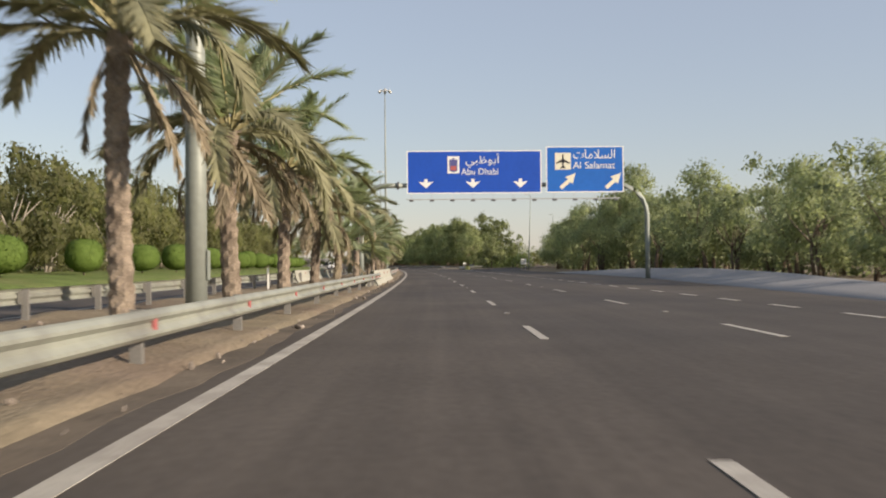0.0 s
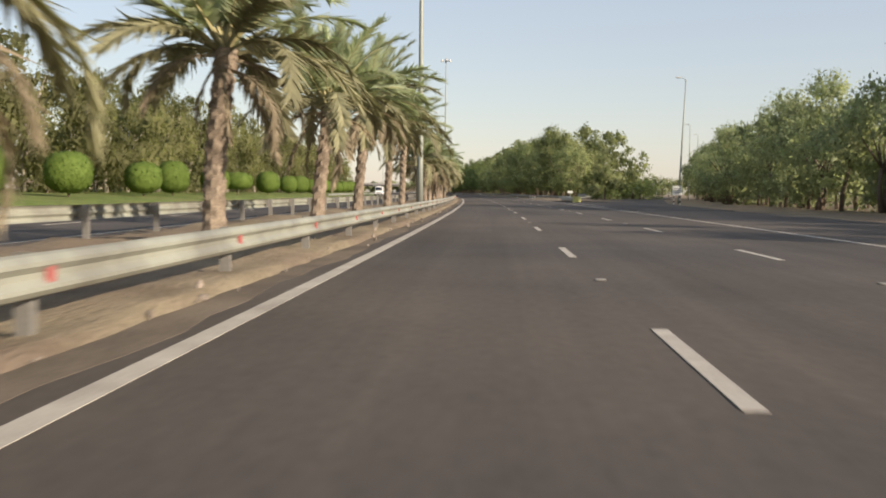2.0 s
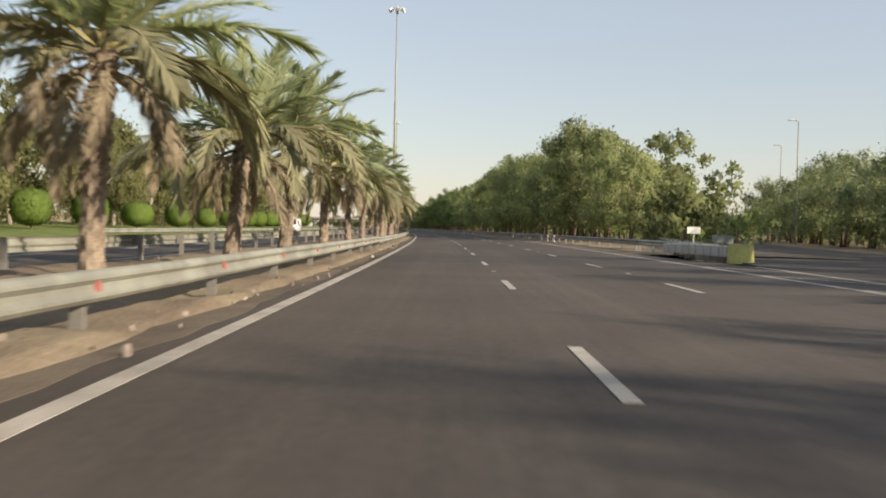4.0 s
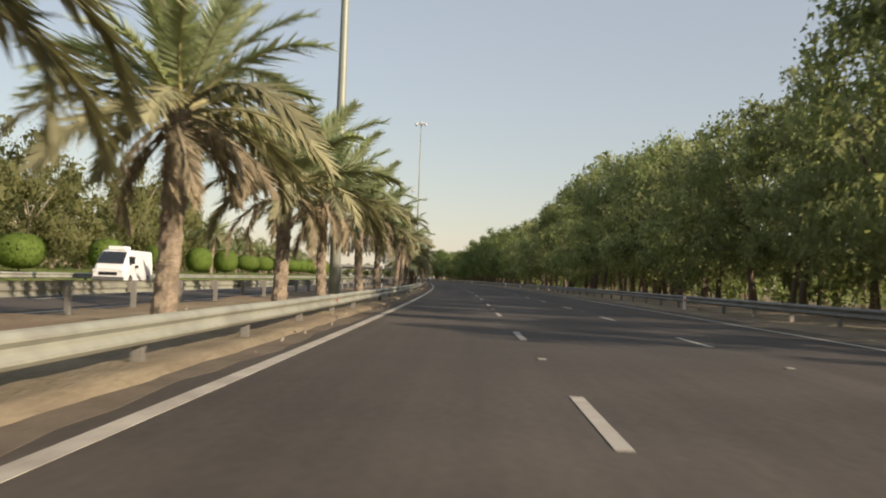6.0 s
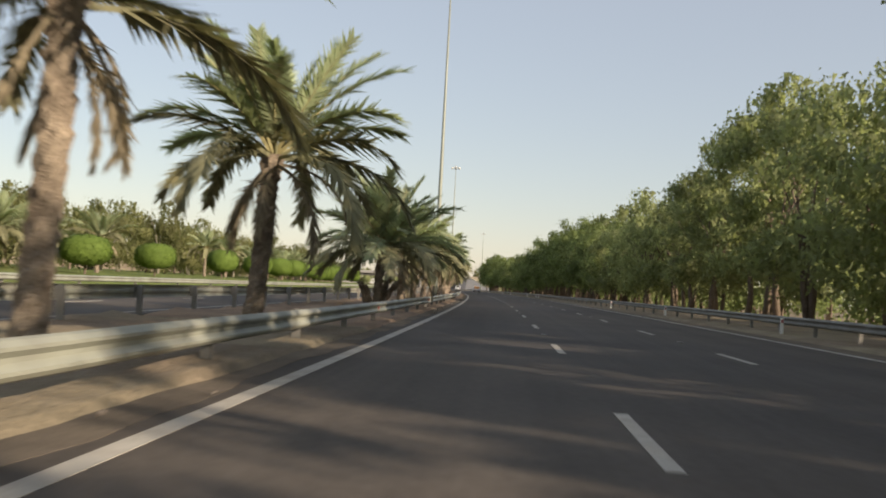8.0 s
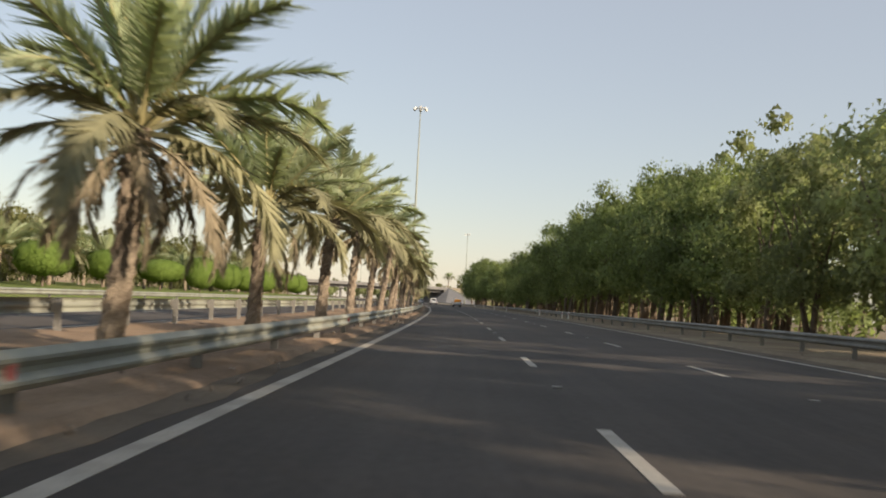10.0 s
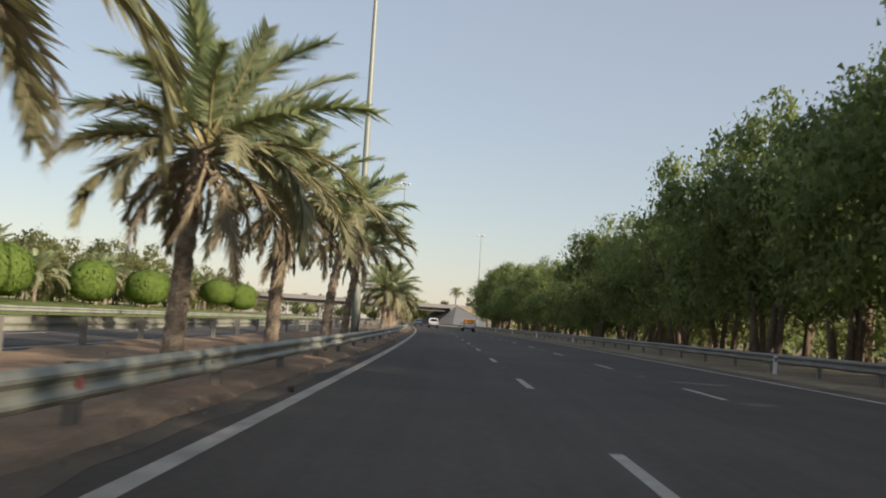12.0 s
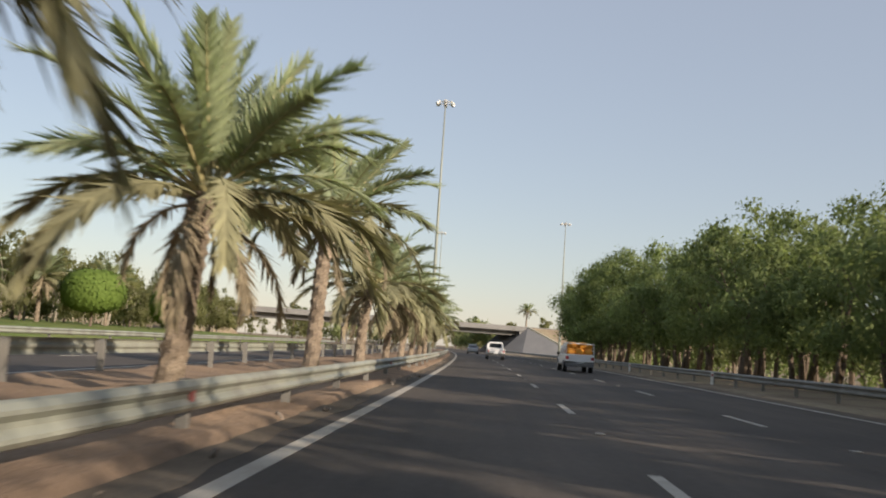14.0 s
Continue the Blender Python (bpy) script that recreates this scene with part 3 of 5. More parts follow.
def palm(m, height, style, seed, group, radius=0.0, lean=(0.1, 0.1), label=""):
    r = random.Random(seed)
    fronds, low, dry, strands, scale, arch, words = STYLES[style]
    radius = radius or r.uniform(0.165, 0.2)
    p = thing("date_palm", m, label or words, "palm tree", group)
    wrap("trunk", trunk_mesh(height, radius, seed, lean), None, p)
    top = Vector((lean[0], lean[1], height - 0.1))
    turn0 = r.uniform(0, 360)
    for i in range(fronds):
        u = (i + 0.5) / fronds
        el = 84 + (low - 84) * u ** 0.85 + r.uniform(-7, 7)
        az = turn0 + i * 137.5 + r.uniform(-14, 14)
        tier = min(arch, int(max(0.0, u * 6 + r.uniform(-0.8, 0.6))))
        o = new("frond", FRONDS[r.randrange(2)][tier])
        o.parent = p
        k = scale * r.uniform(0.86, 1.08) * (0.72 + 0.28 * min(1, u * 3.5))
        o.matrix_basis = Matrix.Translation(top + Vector((0, 0, 0.22 * (1 - u)))) @ pose(0, 0, 0, 0, 0, az) @ pose(0, 0.08, 0, el, r.uniform(-22, 22), 0) @ Matrix.Diagonal((k, k, k, 1))
    for i in range(dry + strands):
        az = turn0 + (i + 0.5) * 360 / (dry + strands) * (1 + (i % 2) * 0.37) + r.uniform(-25, 25)
        hanging = i >= dry
        o = new("hanging_frond" if hanging else "dry_frond", r.choice(STRAND if hanging else DRY))
        o.parent = p
        k = scale * r.uniform(0.75, 1.05)
        o.matrix_basis = Matrix.Translation(top - Vector((0, 0, r.uniform(0.02, 0.3)))) @ pose(0, 0, 0, 0, 0, az) @ pose(0, radius * 0.7, 0, r.uniform(-66, -48) if hanging else r.uniform(-38, -4), r.uniform(-25, 25), 0) @ Matrix.Diagonal((k, k, k, 1))
    if style == "clump":
        for i in range(4):
            a = turn0 + 90 * i + r.uniform(-30, 30)
            w = wrap("sucker_stem", trunk_mesh(r.uniform(0.9, 1.5), 0.11, seed + i, (0.35, 0.0)), None, p)
            w.matrix_basis = pose(0, 0, 0, 0, 0, a) @ pose(0.35, 0, 0, 0, 8, 0)
    return p


# along, across, height of the stem, style
PALMS_BY_EXIT = [(-6, -6.55, 3.9, "full"), (4, -6.55, 3.5, "skirt"), (14.9, -6.35, 4.6, "open"), (22.8, -6.3, 4.2, "skirt"), (32.4, -6.55, 4.25, "skirt"), (42.9, -6.75, 3.5, "skirt"), (52.8, -6.7, 1.8, "vase"),
                 (63.0, -6.4, 4.6, "open"), (74.4, -6.8, 2.6, "skirt"), (83.0, -6.55, 3.0, "full"), (94.0, -6.65, 3.7, "full"), (104.4, -6.55, 3.6, "full"), (113.6, -6.65, 4.5, "skirt"), (124.1, -6.6, 4.7, "skirt"),
                 (133.6, -6.7, 4.5, "open"), (147.5, -6.5, 3.2, "full"), (157.6, -6.55, 3.8, "skirt"), (167.4, -6.55, 3.6, "skirt"), (176.5, -6.5, 3.1, "skirt"), (184.0, -6.5, 3.8, "full")]
PALMS_BY_WOOD = [(194.0, -6.5, 3.6, "skirt"), (205.5, -6.5, 3.3, "skirt"), (217.4, -6.6, 4.2, "full"), (227.8, -6.15, 3.85, "skirt"), (237.5, -6.25, 3.4, "full"), (247.8, -6.5, 3.9, "skirt"), (257.1, -6.3, 3.5, "full"),
                 (264.5, -6.25, 3.65, "skirt"), (278.4, -6.3, 4.3, "skirt"), (288.8, -6.25, 4.2, "skirt"), (308.9, -6.2, 4.2, "open"), (319.3, -6.3, 4.05, "open"), (328.6, -6.3, 3.6, "full"), (349.8, -6.4, 2.6, "clump"),
                 (359.0, -6.25, 3.15, "skirt"), (369.5, -6.4, 3.4, "skirt"), (381.5, -6.5, 3.2, "skirt"), (391.5, -6.55, 3.6, "full"), (401.5, -6.5, 3.4, "skirt"), (411.2, -6.55, 3.2, "full")]
PALMS_BY_BRIDGE = [(422.7, -6.5, 3.9, "full"), (433.0, -6.5, 4.2, "open"), (443.2, -6.5, 4.5, "full"), (453.1, -6.5, 4.6, "open"), (463.3, -6.5, 4.15, "full"), (473.3, -6.7, 4.3, "full"), (482.9, -6.5, 4.0, "skirt"),
                   (492.7, -6.45, 4.2, "skirt"), (503.7, -6.2, 4.75, "open"), (512.5, -6.3, 4.3, "open"), (547.3, -6.2, 3.4, "full"), (557.6, -6.4, 3.1, "full"), (569.7, -6.45, 4.4, "full"), (581.1, -6.5, 3.1, "full"),
                   (592.5, -6.5, 3.2, "skirt"), (603.0, -6.5, 3.3, "full"), (613.0, -6.5, 3.0, "skirt"), (624.0, -6.5, 2.8, "young"), (635.0, -6.5, 3.2, "full")]
pr = random.Random(77)
for k, (s, d, h, style) in enumerate(PALMS_BY_EXIT + PALMS_BY_WOOD + PALMS_BY_BRIDGE):
    tilt = pr.uniform(1.5, 4.5) if s > 340 else pr.uniform(-1.0, 2.5)
    palm(at(s, d, 0.05) @ pose(0, 0, 0, pr.uniform(-2, 2), tilt, 0), h, style, 100 + k, "palms on the reservation", lean=(pr.uniform(0, 0.2), pr.uniform(-0.1, 0.1)))
PALMS_ON_LAWN = [(362, -34, 4.6, "full"), (375, -37, 2.6, "young"), (384, -38, 2.4, "young"), (394, -37, 2.9, "full"), (466, -39, 2.6, "young"), (348, -40, 3.9, "skirt"), (370, -41, 3.7, "skirt"), (456, -41, 3.4, "skirt"),
                 (480, -42, 3.9, "full"), (496, -43, 3.7, "skirt"), (510, -42, 3.4, "full"), (530, -42, 3.6, "skirt"), (555, -44, 4.2, "full"), (585, -42, 3.7, "skirt"), (605, -42, 3.3, "full")]
PALMS_BEYOND_LAWN = [(630, -42, 3.8, "skirt"), (650, -43, 4.2, "full"), (440, -40, 3.5, "full"), (310, -41, 3.4, "full"), (474, -38, 3.0, "young"), (488, -38, 2.6, "young"), (504, -38.5, 3.2, "young"), (526, -39, 2.7, "young"),
                     (543, -39, 3.0, "young"), (559, -40.5, 2.5, "young"), (577, -40.5, 3.2, "young"), (598, -41, 2.6, "young"), (615, -41, 3.0, "young")]
for k, (s, d, h, style) in enumerate(PALMS_ON_LAWN + PALMS_BEYOND_LAWN):
    palm(at(s, d, lawn_z(d)), h * 1.1, style, 300 + k, "palms beyond the lawn")


# ---- leafy trees ----
def cloud(name, centres, radii, count, size, mat, seed, parent, droop=0.0, flat=0.8, heart=None):
    """Many small leaves scattered through clumps, thicker towards their rims."""
    g = np.random.default_rng(seed)
    k = len(centres)
    vol = np.array(radii) ** 2
    which = g.choice(k, count, p=vol / vol.sum())
    v = g.normal(size=(count, 3))
    v /= np.linalg.norm(v, axis=1)[:, None]
    rad = np.array(radii)[which] * g.uniform(0.35, 1.0, count) ** 0.5 * (1 + 0.18 * g.normal(size=count))
    p = np.array(centres)[which] + v * rad[:, None] * np.array([1, 1, flat])
    p[:, 2] -= droop * g.uniform(0, 1, count) ** 2
    a = g.normal(size=(count, 3)) + np.array([0, 0, -0.5 - droop])
    a /= np.linalg.norm(a, axis=1)[:, None]
    b = np.cross(a, g.normal(size=(count, 3)))
    b /= np.linalg.norm(b, axis=1)[:, None]
    ln = size * g.uniform(0.6, 1.4, count)[:, None]
    wd = ln * g.uniform(0.45, 0.8, count)[:, None]
    # leaves turn their faces out of the clump and round it off
    out = v + np.array([0, 0, 0.35])
    if heart is not None:
        h = p - np.array(heart)
        out = out + 0.8 * h / np.linalg.norm(h, axis=1)[:, None]
    out /= np.linalg.norm(out, axis=1)[:, None]
    turn = np.sign((np.cross(b, a) * out).sum(1))[:, None]
    b = b * np.where(turn == 0, 1, turn)
    face = out + 0.4 * np.cross(b, a)
    face /= np.linalg.norm(face, axis=1)[:, None]
    tri = np.stack([p - a * ln / 2 - b * wd / 2, p - a * ln / 2 + b * wd / 2, p + a * ln / 2], 1).reshape(-1, 3)
    me = bpy.data.meshes.new(name)
    me.vertices.add(3 * count)
    me.vertices.foreach_set("co", tri.ravel())
    me.loops.add(3 * count)
    me.loops.foreach_set("vertex_index", np.arange(3 * count))
    me.polygons.add(count)
    me.polygons.foreach_set("loop_start", np.arange(0, 3 * count, 3))
    me.polygons.foreach_set("loop_total", np.full(count, 3))
    me.update()
    me.normals_split_custom_set(np.repeat(face, 3, axis=0).tolist())
    return wrap(name, me, mat, parent)


def tree(label, height, spread, stem, clumps, leaves, size, mat, seed, droop=0.0, stems=1, group="roadside trees", low=0.20, puff=1.3, core=7, core_size=2.1, airy=0.25, bark=None):
    r = random.Random(seed)
    t = thing("tree", Matrix.Identity(4), label, "tree", group)
    verts, faces, cs, rs = [], [], [], []
    for q in range(stems):
        base = Vector((r.uniform(-0.5, 0.5) * (stems > 1), r.uniform(-0.5, 0.5) * (stems > 1), -0.2))
        fork = base + Vector((r.uniform(-0.6, 0.6), r.uniform(-0.6, 0.6), height * r.uniform(0.25, 0.36)))
        mid = base.lerp(fork, 0.5) + Vector((r.uniform(-0.2, 0.2), r.uniform(-0.2, 0.2), 0))
        tube_lists([base, mid, fork], [stem * 1.2, stem, stem * 0.8], 7, verts, faces)
        for i in range(max(3, 6 // stems)):
            az = 2 * math.pi * (i + r.random()) / max(3, 6 // stems)
            reach = spread * r.uniform(0.3, 0.7)
            tip = fork + Vector((math.cos(az) * reach, math.sin(az) * reach, height * r.uniform(0.2, 0.47)))
            knee = fork.lerp(tip, 0.5) + Vector((r.uniform(-0.4, 0.4), r.uniform(-0.4, 0.4), 0.3))
            tube_lists([fork, knee, tip], [stem * 0.6, stem * 0.36, stem * 0.1], 5, verts, faces)
    from_lists("trunk", verts, faces, bark or BARK, t, smooth=True)
    for i in range(int(clumps / puff ** 1.5)):
        u = r.random()
        z = height * (low + (0.96 - low) * u)
        w = spread * (0.12 + 0.95 * math.sin(math.pi * min(0.98, 0.16 + 0.78 * u))) * math.sqrt(r.random())
        az = r.uniform(0, 2 * math.pi)
        cs.append((math.cos(az) * w, math.sin(az) * w, z))
        rs.append(spread * r.uniform(0.16, 0.34) * puff * (1.12 - airy * u))
    cloud("crown", cs, rs, leaves, size, mat, seed, t, droop, heart=(0, 0, height * 0.5))
    cloud("inner_leaves", cs, [q * 0.6 for q in rs], leaves // core, size * core_size, mat, seed + 7, t, droop, heart=(0, 0, height * 0.5))
    return t


RT = [tree("dense dark green roadside tree with several stems", 12.4, 4.0, 0.17, 46, 5100, 0.22, LEAF, 101, 0.6, 2, low=0.21, core=3, core_size=1.9, puff=1.2, airy=0.23),
      tree("dense dark green roadside tree with several stems", 11.2, 3.9, 0.16, 44, 5000, 0.22, LEAF, 102, 0.8, 3, low=0.20, core=3, core_size=1.9, puff=1.2, airy=0.18),
      tree("tall green roadside tree with an uneven open crown", 13.8, 3.7, 0.19, 44, 4900, 0.22, LEAF, 103, 0.4, 1, low=0.24, core=3, core_size=1.9, puff=1.1, airy=0.28),
      tree("dense dark green roadside tree with several stems", 10.4, 4.1, 0.16, 42, 4900, 0.22, LEAF, 104, 0.9, 2, low=0.20, core=3, core_size=1.9, puff=1.2, airy=0.23)]
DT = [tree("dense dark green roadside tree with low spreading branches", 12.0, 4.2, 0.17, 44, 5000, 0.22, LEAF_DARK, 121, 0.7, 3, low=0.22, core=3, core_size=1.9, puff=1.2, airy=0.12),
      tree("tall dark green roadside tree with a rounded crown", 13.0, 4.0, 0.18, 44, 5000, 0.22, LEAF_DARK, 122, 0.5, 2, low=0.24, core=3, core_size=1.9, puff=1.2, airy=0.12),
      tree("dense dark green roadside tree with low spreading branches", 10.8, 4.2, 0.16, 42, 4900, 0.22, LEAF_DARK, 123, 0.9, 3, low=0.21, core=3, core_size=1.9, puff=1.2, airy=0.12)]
ET = [tree("bushy green tree beyond the exit ramp", 10.0, 4.0, 0.16, 36, 4000, 0.24, LEAF_HAZY, 111, 0.6, 2, "trees by the exit ramp"),
      tree("bushy green tree beyond the exit ramp", 8.6, 4.1, 0.15, 36, 3900, 0.24, LEAF_HAZY, 112, 0.8, 3, "trees by the exit ramp"),
      tree("tall green tree beyond the exit ramp", 10.6, 4.0, 0.17, 34, 3900, 0.24, LEAF_HAZY, 113, 0.4, 1, "trees by the exit ramp")]
LT = [tree("olive green spreading tree beyond the lawn", 11.8, 5.2, 0.20, 44, 4300, 0.225, LEAF_GREY, 201, 1.3, 2, "trees beyond the lawn", low=0.22, core=3, core_size=2.8, bark=BARK_PALE),
      tree("drooping olive green tree beyond the lawn", 12.8, 5.0, 0.20, 44, 4300, 0.225, LEAF_GREY, 202, 2.2, 1, "trees beyond the lawn", low=0.26, core=3, core_size=2.8, bark=BARK_PALE),
      tree("low olive green tree beyond the lawn", 10.2, 5.0, 0.18, 42, 4200, 0.225, LEAF_GREY, 203, 1.0, 2, "trees beyond the lawn", low=0.2, core=3, core_size=2.8, bark=BARK_PALE)]
tr = random.Random(5)


def plant(pool, s, d, k=1.0, z=0.0, top=0.0):
    """One tree of a kind; top, where given, is the height its crown reaches."""
    i = tr.randrange(len(pool))
    if top:
        k = top / CROWN_TOP[pool[i].name]
    w = min(k, 1.12)
    copy_thing(pool[i], at(s, d, z, tr.uniform(0, 360)) @ Matrix.Diagonal((w, w, k * tr.uniform(0.94, 1.04), 1)))


CROWN_TOP = {t.name: max(v.co.z for v in t.children[1].data.vertices) - 0.5 for t in RT + DT + ET + LT}
# along the verge, behind the guard rail: how high the crowns reach
TREE_TOP = [(241, 8.2), (248, 9.9), (254, 11.2), (265, 13.3), (278, 12.6), (294, 11.0), (310, 12.8), (334, 14.8), (340, 14.4), (344, 11.4), (357, 11.8), (364, 13.6), (372, 14.4), (390, 11.6), (412, 12.6), (430, 10.2), (449, 10.8),
            (470, 12.8), (490, 14.0), (504, 13.8), (514, 13.2), (528, 13.2), (537, 11.6), (546, 11.0), (558, 12.4), (563, 8.6), (585, 9.3), (600, 10.3), (622, 11.2), (650, 13.0), (690, 13.8)]


def tree_top(s):
    return ramp(s, TREE_TOP)


s = 241.0
while s < 694:
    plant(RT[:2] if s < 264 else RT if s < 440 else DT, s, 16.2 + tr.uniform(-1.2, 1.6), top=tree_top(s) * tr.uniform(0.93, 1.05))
    s += tr.uniform(4.6, 6.4) if s < 425 else tr.uniform(4.2, 5.8)
# extra trees added behind the row to shade the road and the median sand
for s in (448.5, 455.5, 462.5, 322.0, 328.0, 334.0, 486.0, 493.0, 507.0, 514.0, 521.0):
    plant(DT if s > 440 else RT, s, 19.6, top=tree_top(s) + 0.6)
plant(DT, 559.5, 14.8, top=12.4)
# beyond the exit ramp
s = 40.0
while s < 330:
    plant(ET, s, max(27.0 if s > 66 else 22.5, ramp(s, RAMP_R) + 9.0) + tr.uniform(-1.5, 2.0), tr.uniform(0.95, 1.12) * (1.0 if s > 85 else 0.76))
    s += tr.uniform(4.4, 6.4)
for s, d, h in ((134.0, 29.0, 14.6), (141.0, 31.0, 14.2), (128.5, 27.5, 12.0)):
    plant(ET, s, d, top=h)
# beyond the lawn
s = -20.0
while s < 720:
    d = (-39 if s < 370 else -46) + tr.uniform(-3.0, 3.0)
    plant(LT, s, d, tr.uniform(0.92, 1.12) if s < 370 else tr.uniform(0.6, 0.82), lawn_z(d))
    s += tr.uniform(6.5, 9.5)


# the wood behind the first rows, too deep to tell its trees apart
def wood(name, spots, leaves, size, mat, label, seed, low=0.18):
    r = random.Random(seed)
    w = tagged(new(name), label, "wood", kind="stuff")
    cs, rs, verts, faces = [], [], [], []
    for s, d, h in spots:
        p = W(s, d, 0.0)
        tube_lists([p - Vector((0, 0, 0.3)), p + Vector((r.uniform(-0.4, 0.4), r.uniform(-0.4, 0.4), h * 0.5))], [0.2, 0.1], 5, verts, faces)
        for i in range(12):
            u, az, q = r.random(), r.uniform(0, 6.28), r.uniform(0, 3.2)
            cs.append((p.x + q * math.cos(az), p.y + q * math.sin(az), h * (low + (0.92 - low) * u)))
            rs.append(r.uniform(0.9, 1.9))
    from_lists("trunks", verts, faces, BARK, w)
    cloud("leaves", cs, rs, leaves * len(spots), size, mat, seed, w, 0.5)
    cloud("inner_leaves", cs, [q * 0.6 for q in rs], leaves * len(spots) // 8, size * 2.0, mat, seed + 3, w, 0.5)


ws = random.Random(31)
# height factors for the hidden wood tops, chosen for where they block the sun
SHADE_NEAR = [(247, 0.7), (264, 0.72), (284, 1.08), (318, 1.12), (332, 0.8), (362, 0.8), (372, 1.0), (440, 1.0), (450, 1.22), (520, 1.22), (532, 0.95)]
near_row = [(240 + 6.5 * i + ws.uniform(-2, 2), 22.5 + ws.uniform(-2, 2.5), tree_top(240 + 6.5 * i) * ws.uniform(1.0, 1.12) * ramp(240 + 6.5 * i, SHADE_NEAR)) for i in range(69)]
far_row = [(255 + 7.5 * i + ws.uniform(-1, 1), 28.5 + ws.uniform(-1.5, 2.0), tree_top(255 + 7.5 * i) * ws.uniform(1.15, 1.3) * ramp(255 + 7.5 * i, SHADE_NEAR)) for i in range(58)]
wood("wood_behind_verge", near_row + far_row, 820, 0.53, LEAF, "dark green wood behind the roadside trees, its hidden tops set to shade the road", 61, 0.16)
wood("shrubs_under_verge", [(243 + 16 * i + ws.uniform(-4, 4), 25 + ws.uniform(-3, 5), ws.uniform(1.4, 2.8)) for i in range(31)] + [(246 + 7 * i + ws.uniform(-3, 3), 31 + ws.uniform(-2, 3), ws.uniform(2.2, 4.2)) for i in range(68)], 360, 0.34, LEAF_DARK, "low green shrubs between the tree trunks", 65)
wood("far_tree_line", [(190 + 11 * i + ws.uniform(-4, 4), 82 + ws.uniform(-8, 8), ws.uniform(5, 8)) for i in range(60)], 260, 0.75, LEAF_GREY, "olive trees in the open beyond the wood", 66)
wood("wood_behind_ramp", [(20 + 9 * i, max(36.0, ramp(20 + 9 * i, RAMP_R) + 19) + ws.uniform(-3, 3), ws.uniform(9, 13.0)) for i in range(44)] + [(66 + 5 * i, max(31.0, ramp(66 + 5 * i, RAMP_R) + 13) + ws.uniform(-2, 2), ws.uniform(3, 5)) for i in range(56)] + [(436 + ws.uniform(-6, 14), 56 + 2.6 * i, max(4.6, 11.5 - 0.33 * i) * ws.uniform(0.9, 1.1)) for i in range(30)] + [(20 + 11 * i, max(48.0, ramp(20 + 11 * i, RAMP_R) + 32) + ws.uniform(-4, 4), ws.uniform(10, 13)) for i in range(32)], 640, 0.40, LEAF_HAZY, "dark green wood behind the exit ramp", 62)
wood("wood_behind_lawn", [(-20 + 9 * i, -51 + ws.uniform(-3, 4), ws.uniform(10, 13.5) * (1.0 if i < 42 else 0.72)) for i in range(84)] + [(-20 + 12 * i, -64 + ws.uniform(-5, 5), ws.uniform(10, 14) * (1.0 if i < 32 else 0.75)) for i in range(62)], 560, 0.52, LEAF_GREY, "olive green wood behind the lawn", 63)
wood("shrubs_beyond_lawn", [(-10 + 5.5 * i + ws.uniform(-2, 2), -38 + ws.uniform(-4, 1.5), ws.uniform(2.6, 4.6)) for i in range(72)], 420, 0.3, LEAF_GREY, "olive shrubs between the trees beyond the lawn", 67)
wood("wood_beyond_bridge", [(800 + 290 * ws.random(), ws.choice((ws.uniform(-150, -26), ws.uniform(13, 130))), ws.uniform(8, 12)) for i in range(110)], 420, 0.7, LEAF_GREY, "hazy green wood beyond the bridge", 64)
for t in RT + DT + LT + ET:
    for o in (*t.children_recursive, t):
        bpy.data.objects.remove(o)


# ---- sign gantry ----
SIGN_BLUE = material("sign_blue", (0.012, 0.075, 0.42), 0.45, var=0.10, scale=0.6, fine=5.0, bump=0.0, spec=0.4)
SIGN_WHITE = material("sign_white", (0.78, 0.77, 0.70), 0.5, var=0.08, bump=0.0)
SIGN_BLUE_PALE = material("sign_blue_faded", (0.014, 0.125, 0.46), 0.45, var=0.10, scale=0.6, fine=5.0, bump=0.0, spec=0.4)
SIGN_CREAM = material("sign_cream", (0.74, 0.70, 0.53), 0.5, var=0.08, bump=0.0)
BLACK = material("black_paint", (0.02, 0.02, 0.022), 0.5, var=0.2, bump=0.0)
STEEL_DARK = material("steel_dark", (0.16, 0.16, 0.155), 0.5, metal=0.4, var=0.15, bump=0.0)
SIGN_BACK = material("sign_back", (0.21, 0.225, 0.21), 0.6, metal=0.3, var=0.15, scale=2.0, fine=12.0, bump=0.03)
MAST = material("mast_paint", (0.27, 0.29, 0.25), 0.5, metal=0.2, var=0.12, scale=0.6, fine=8.0, bump=0.04)
EMBLEM_BLUE = material("emblem_blue", (0.10, 0.10, 0.25), 0.5, var=0.1, bump=0.0)
EMBLEM_RED = material("emblem_red", (0.45, 0.12, 0.10), 0.5, var=0.1, bump=0.0)


def flat_shape(name, outline, mat, parent, y, depth=0.012):
    """A thin plate in the x-z plane whose front lies at y, with a given outline."""
    n = len(outline)
    verts = [(x, y, z) for x, z in outline] + [(x, y + depth, z) for x, z in outline]
    faces = [tuple(range(n)), tuple(reversed(range(n, 2 * n)))] + [(i, i + n, (i + 1) % n + n, (i + 1) % n) for i in range(n)]
    ob = from_lists(name, verts, faces, mat, parent)
    return ob


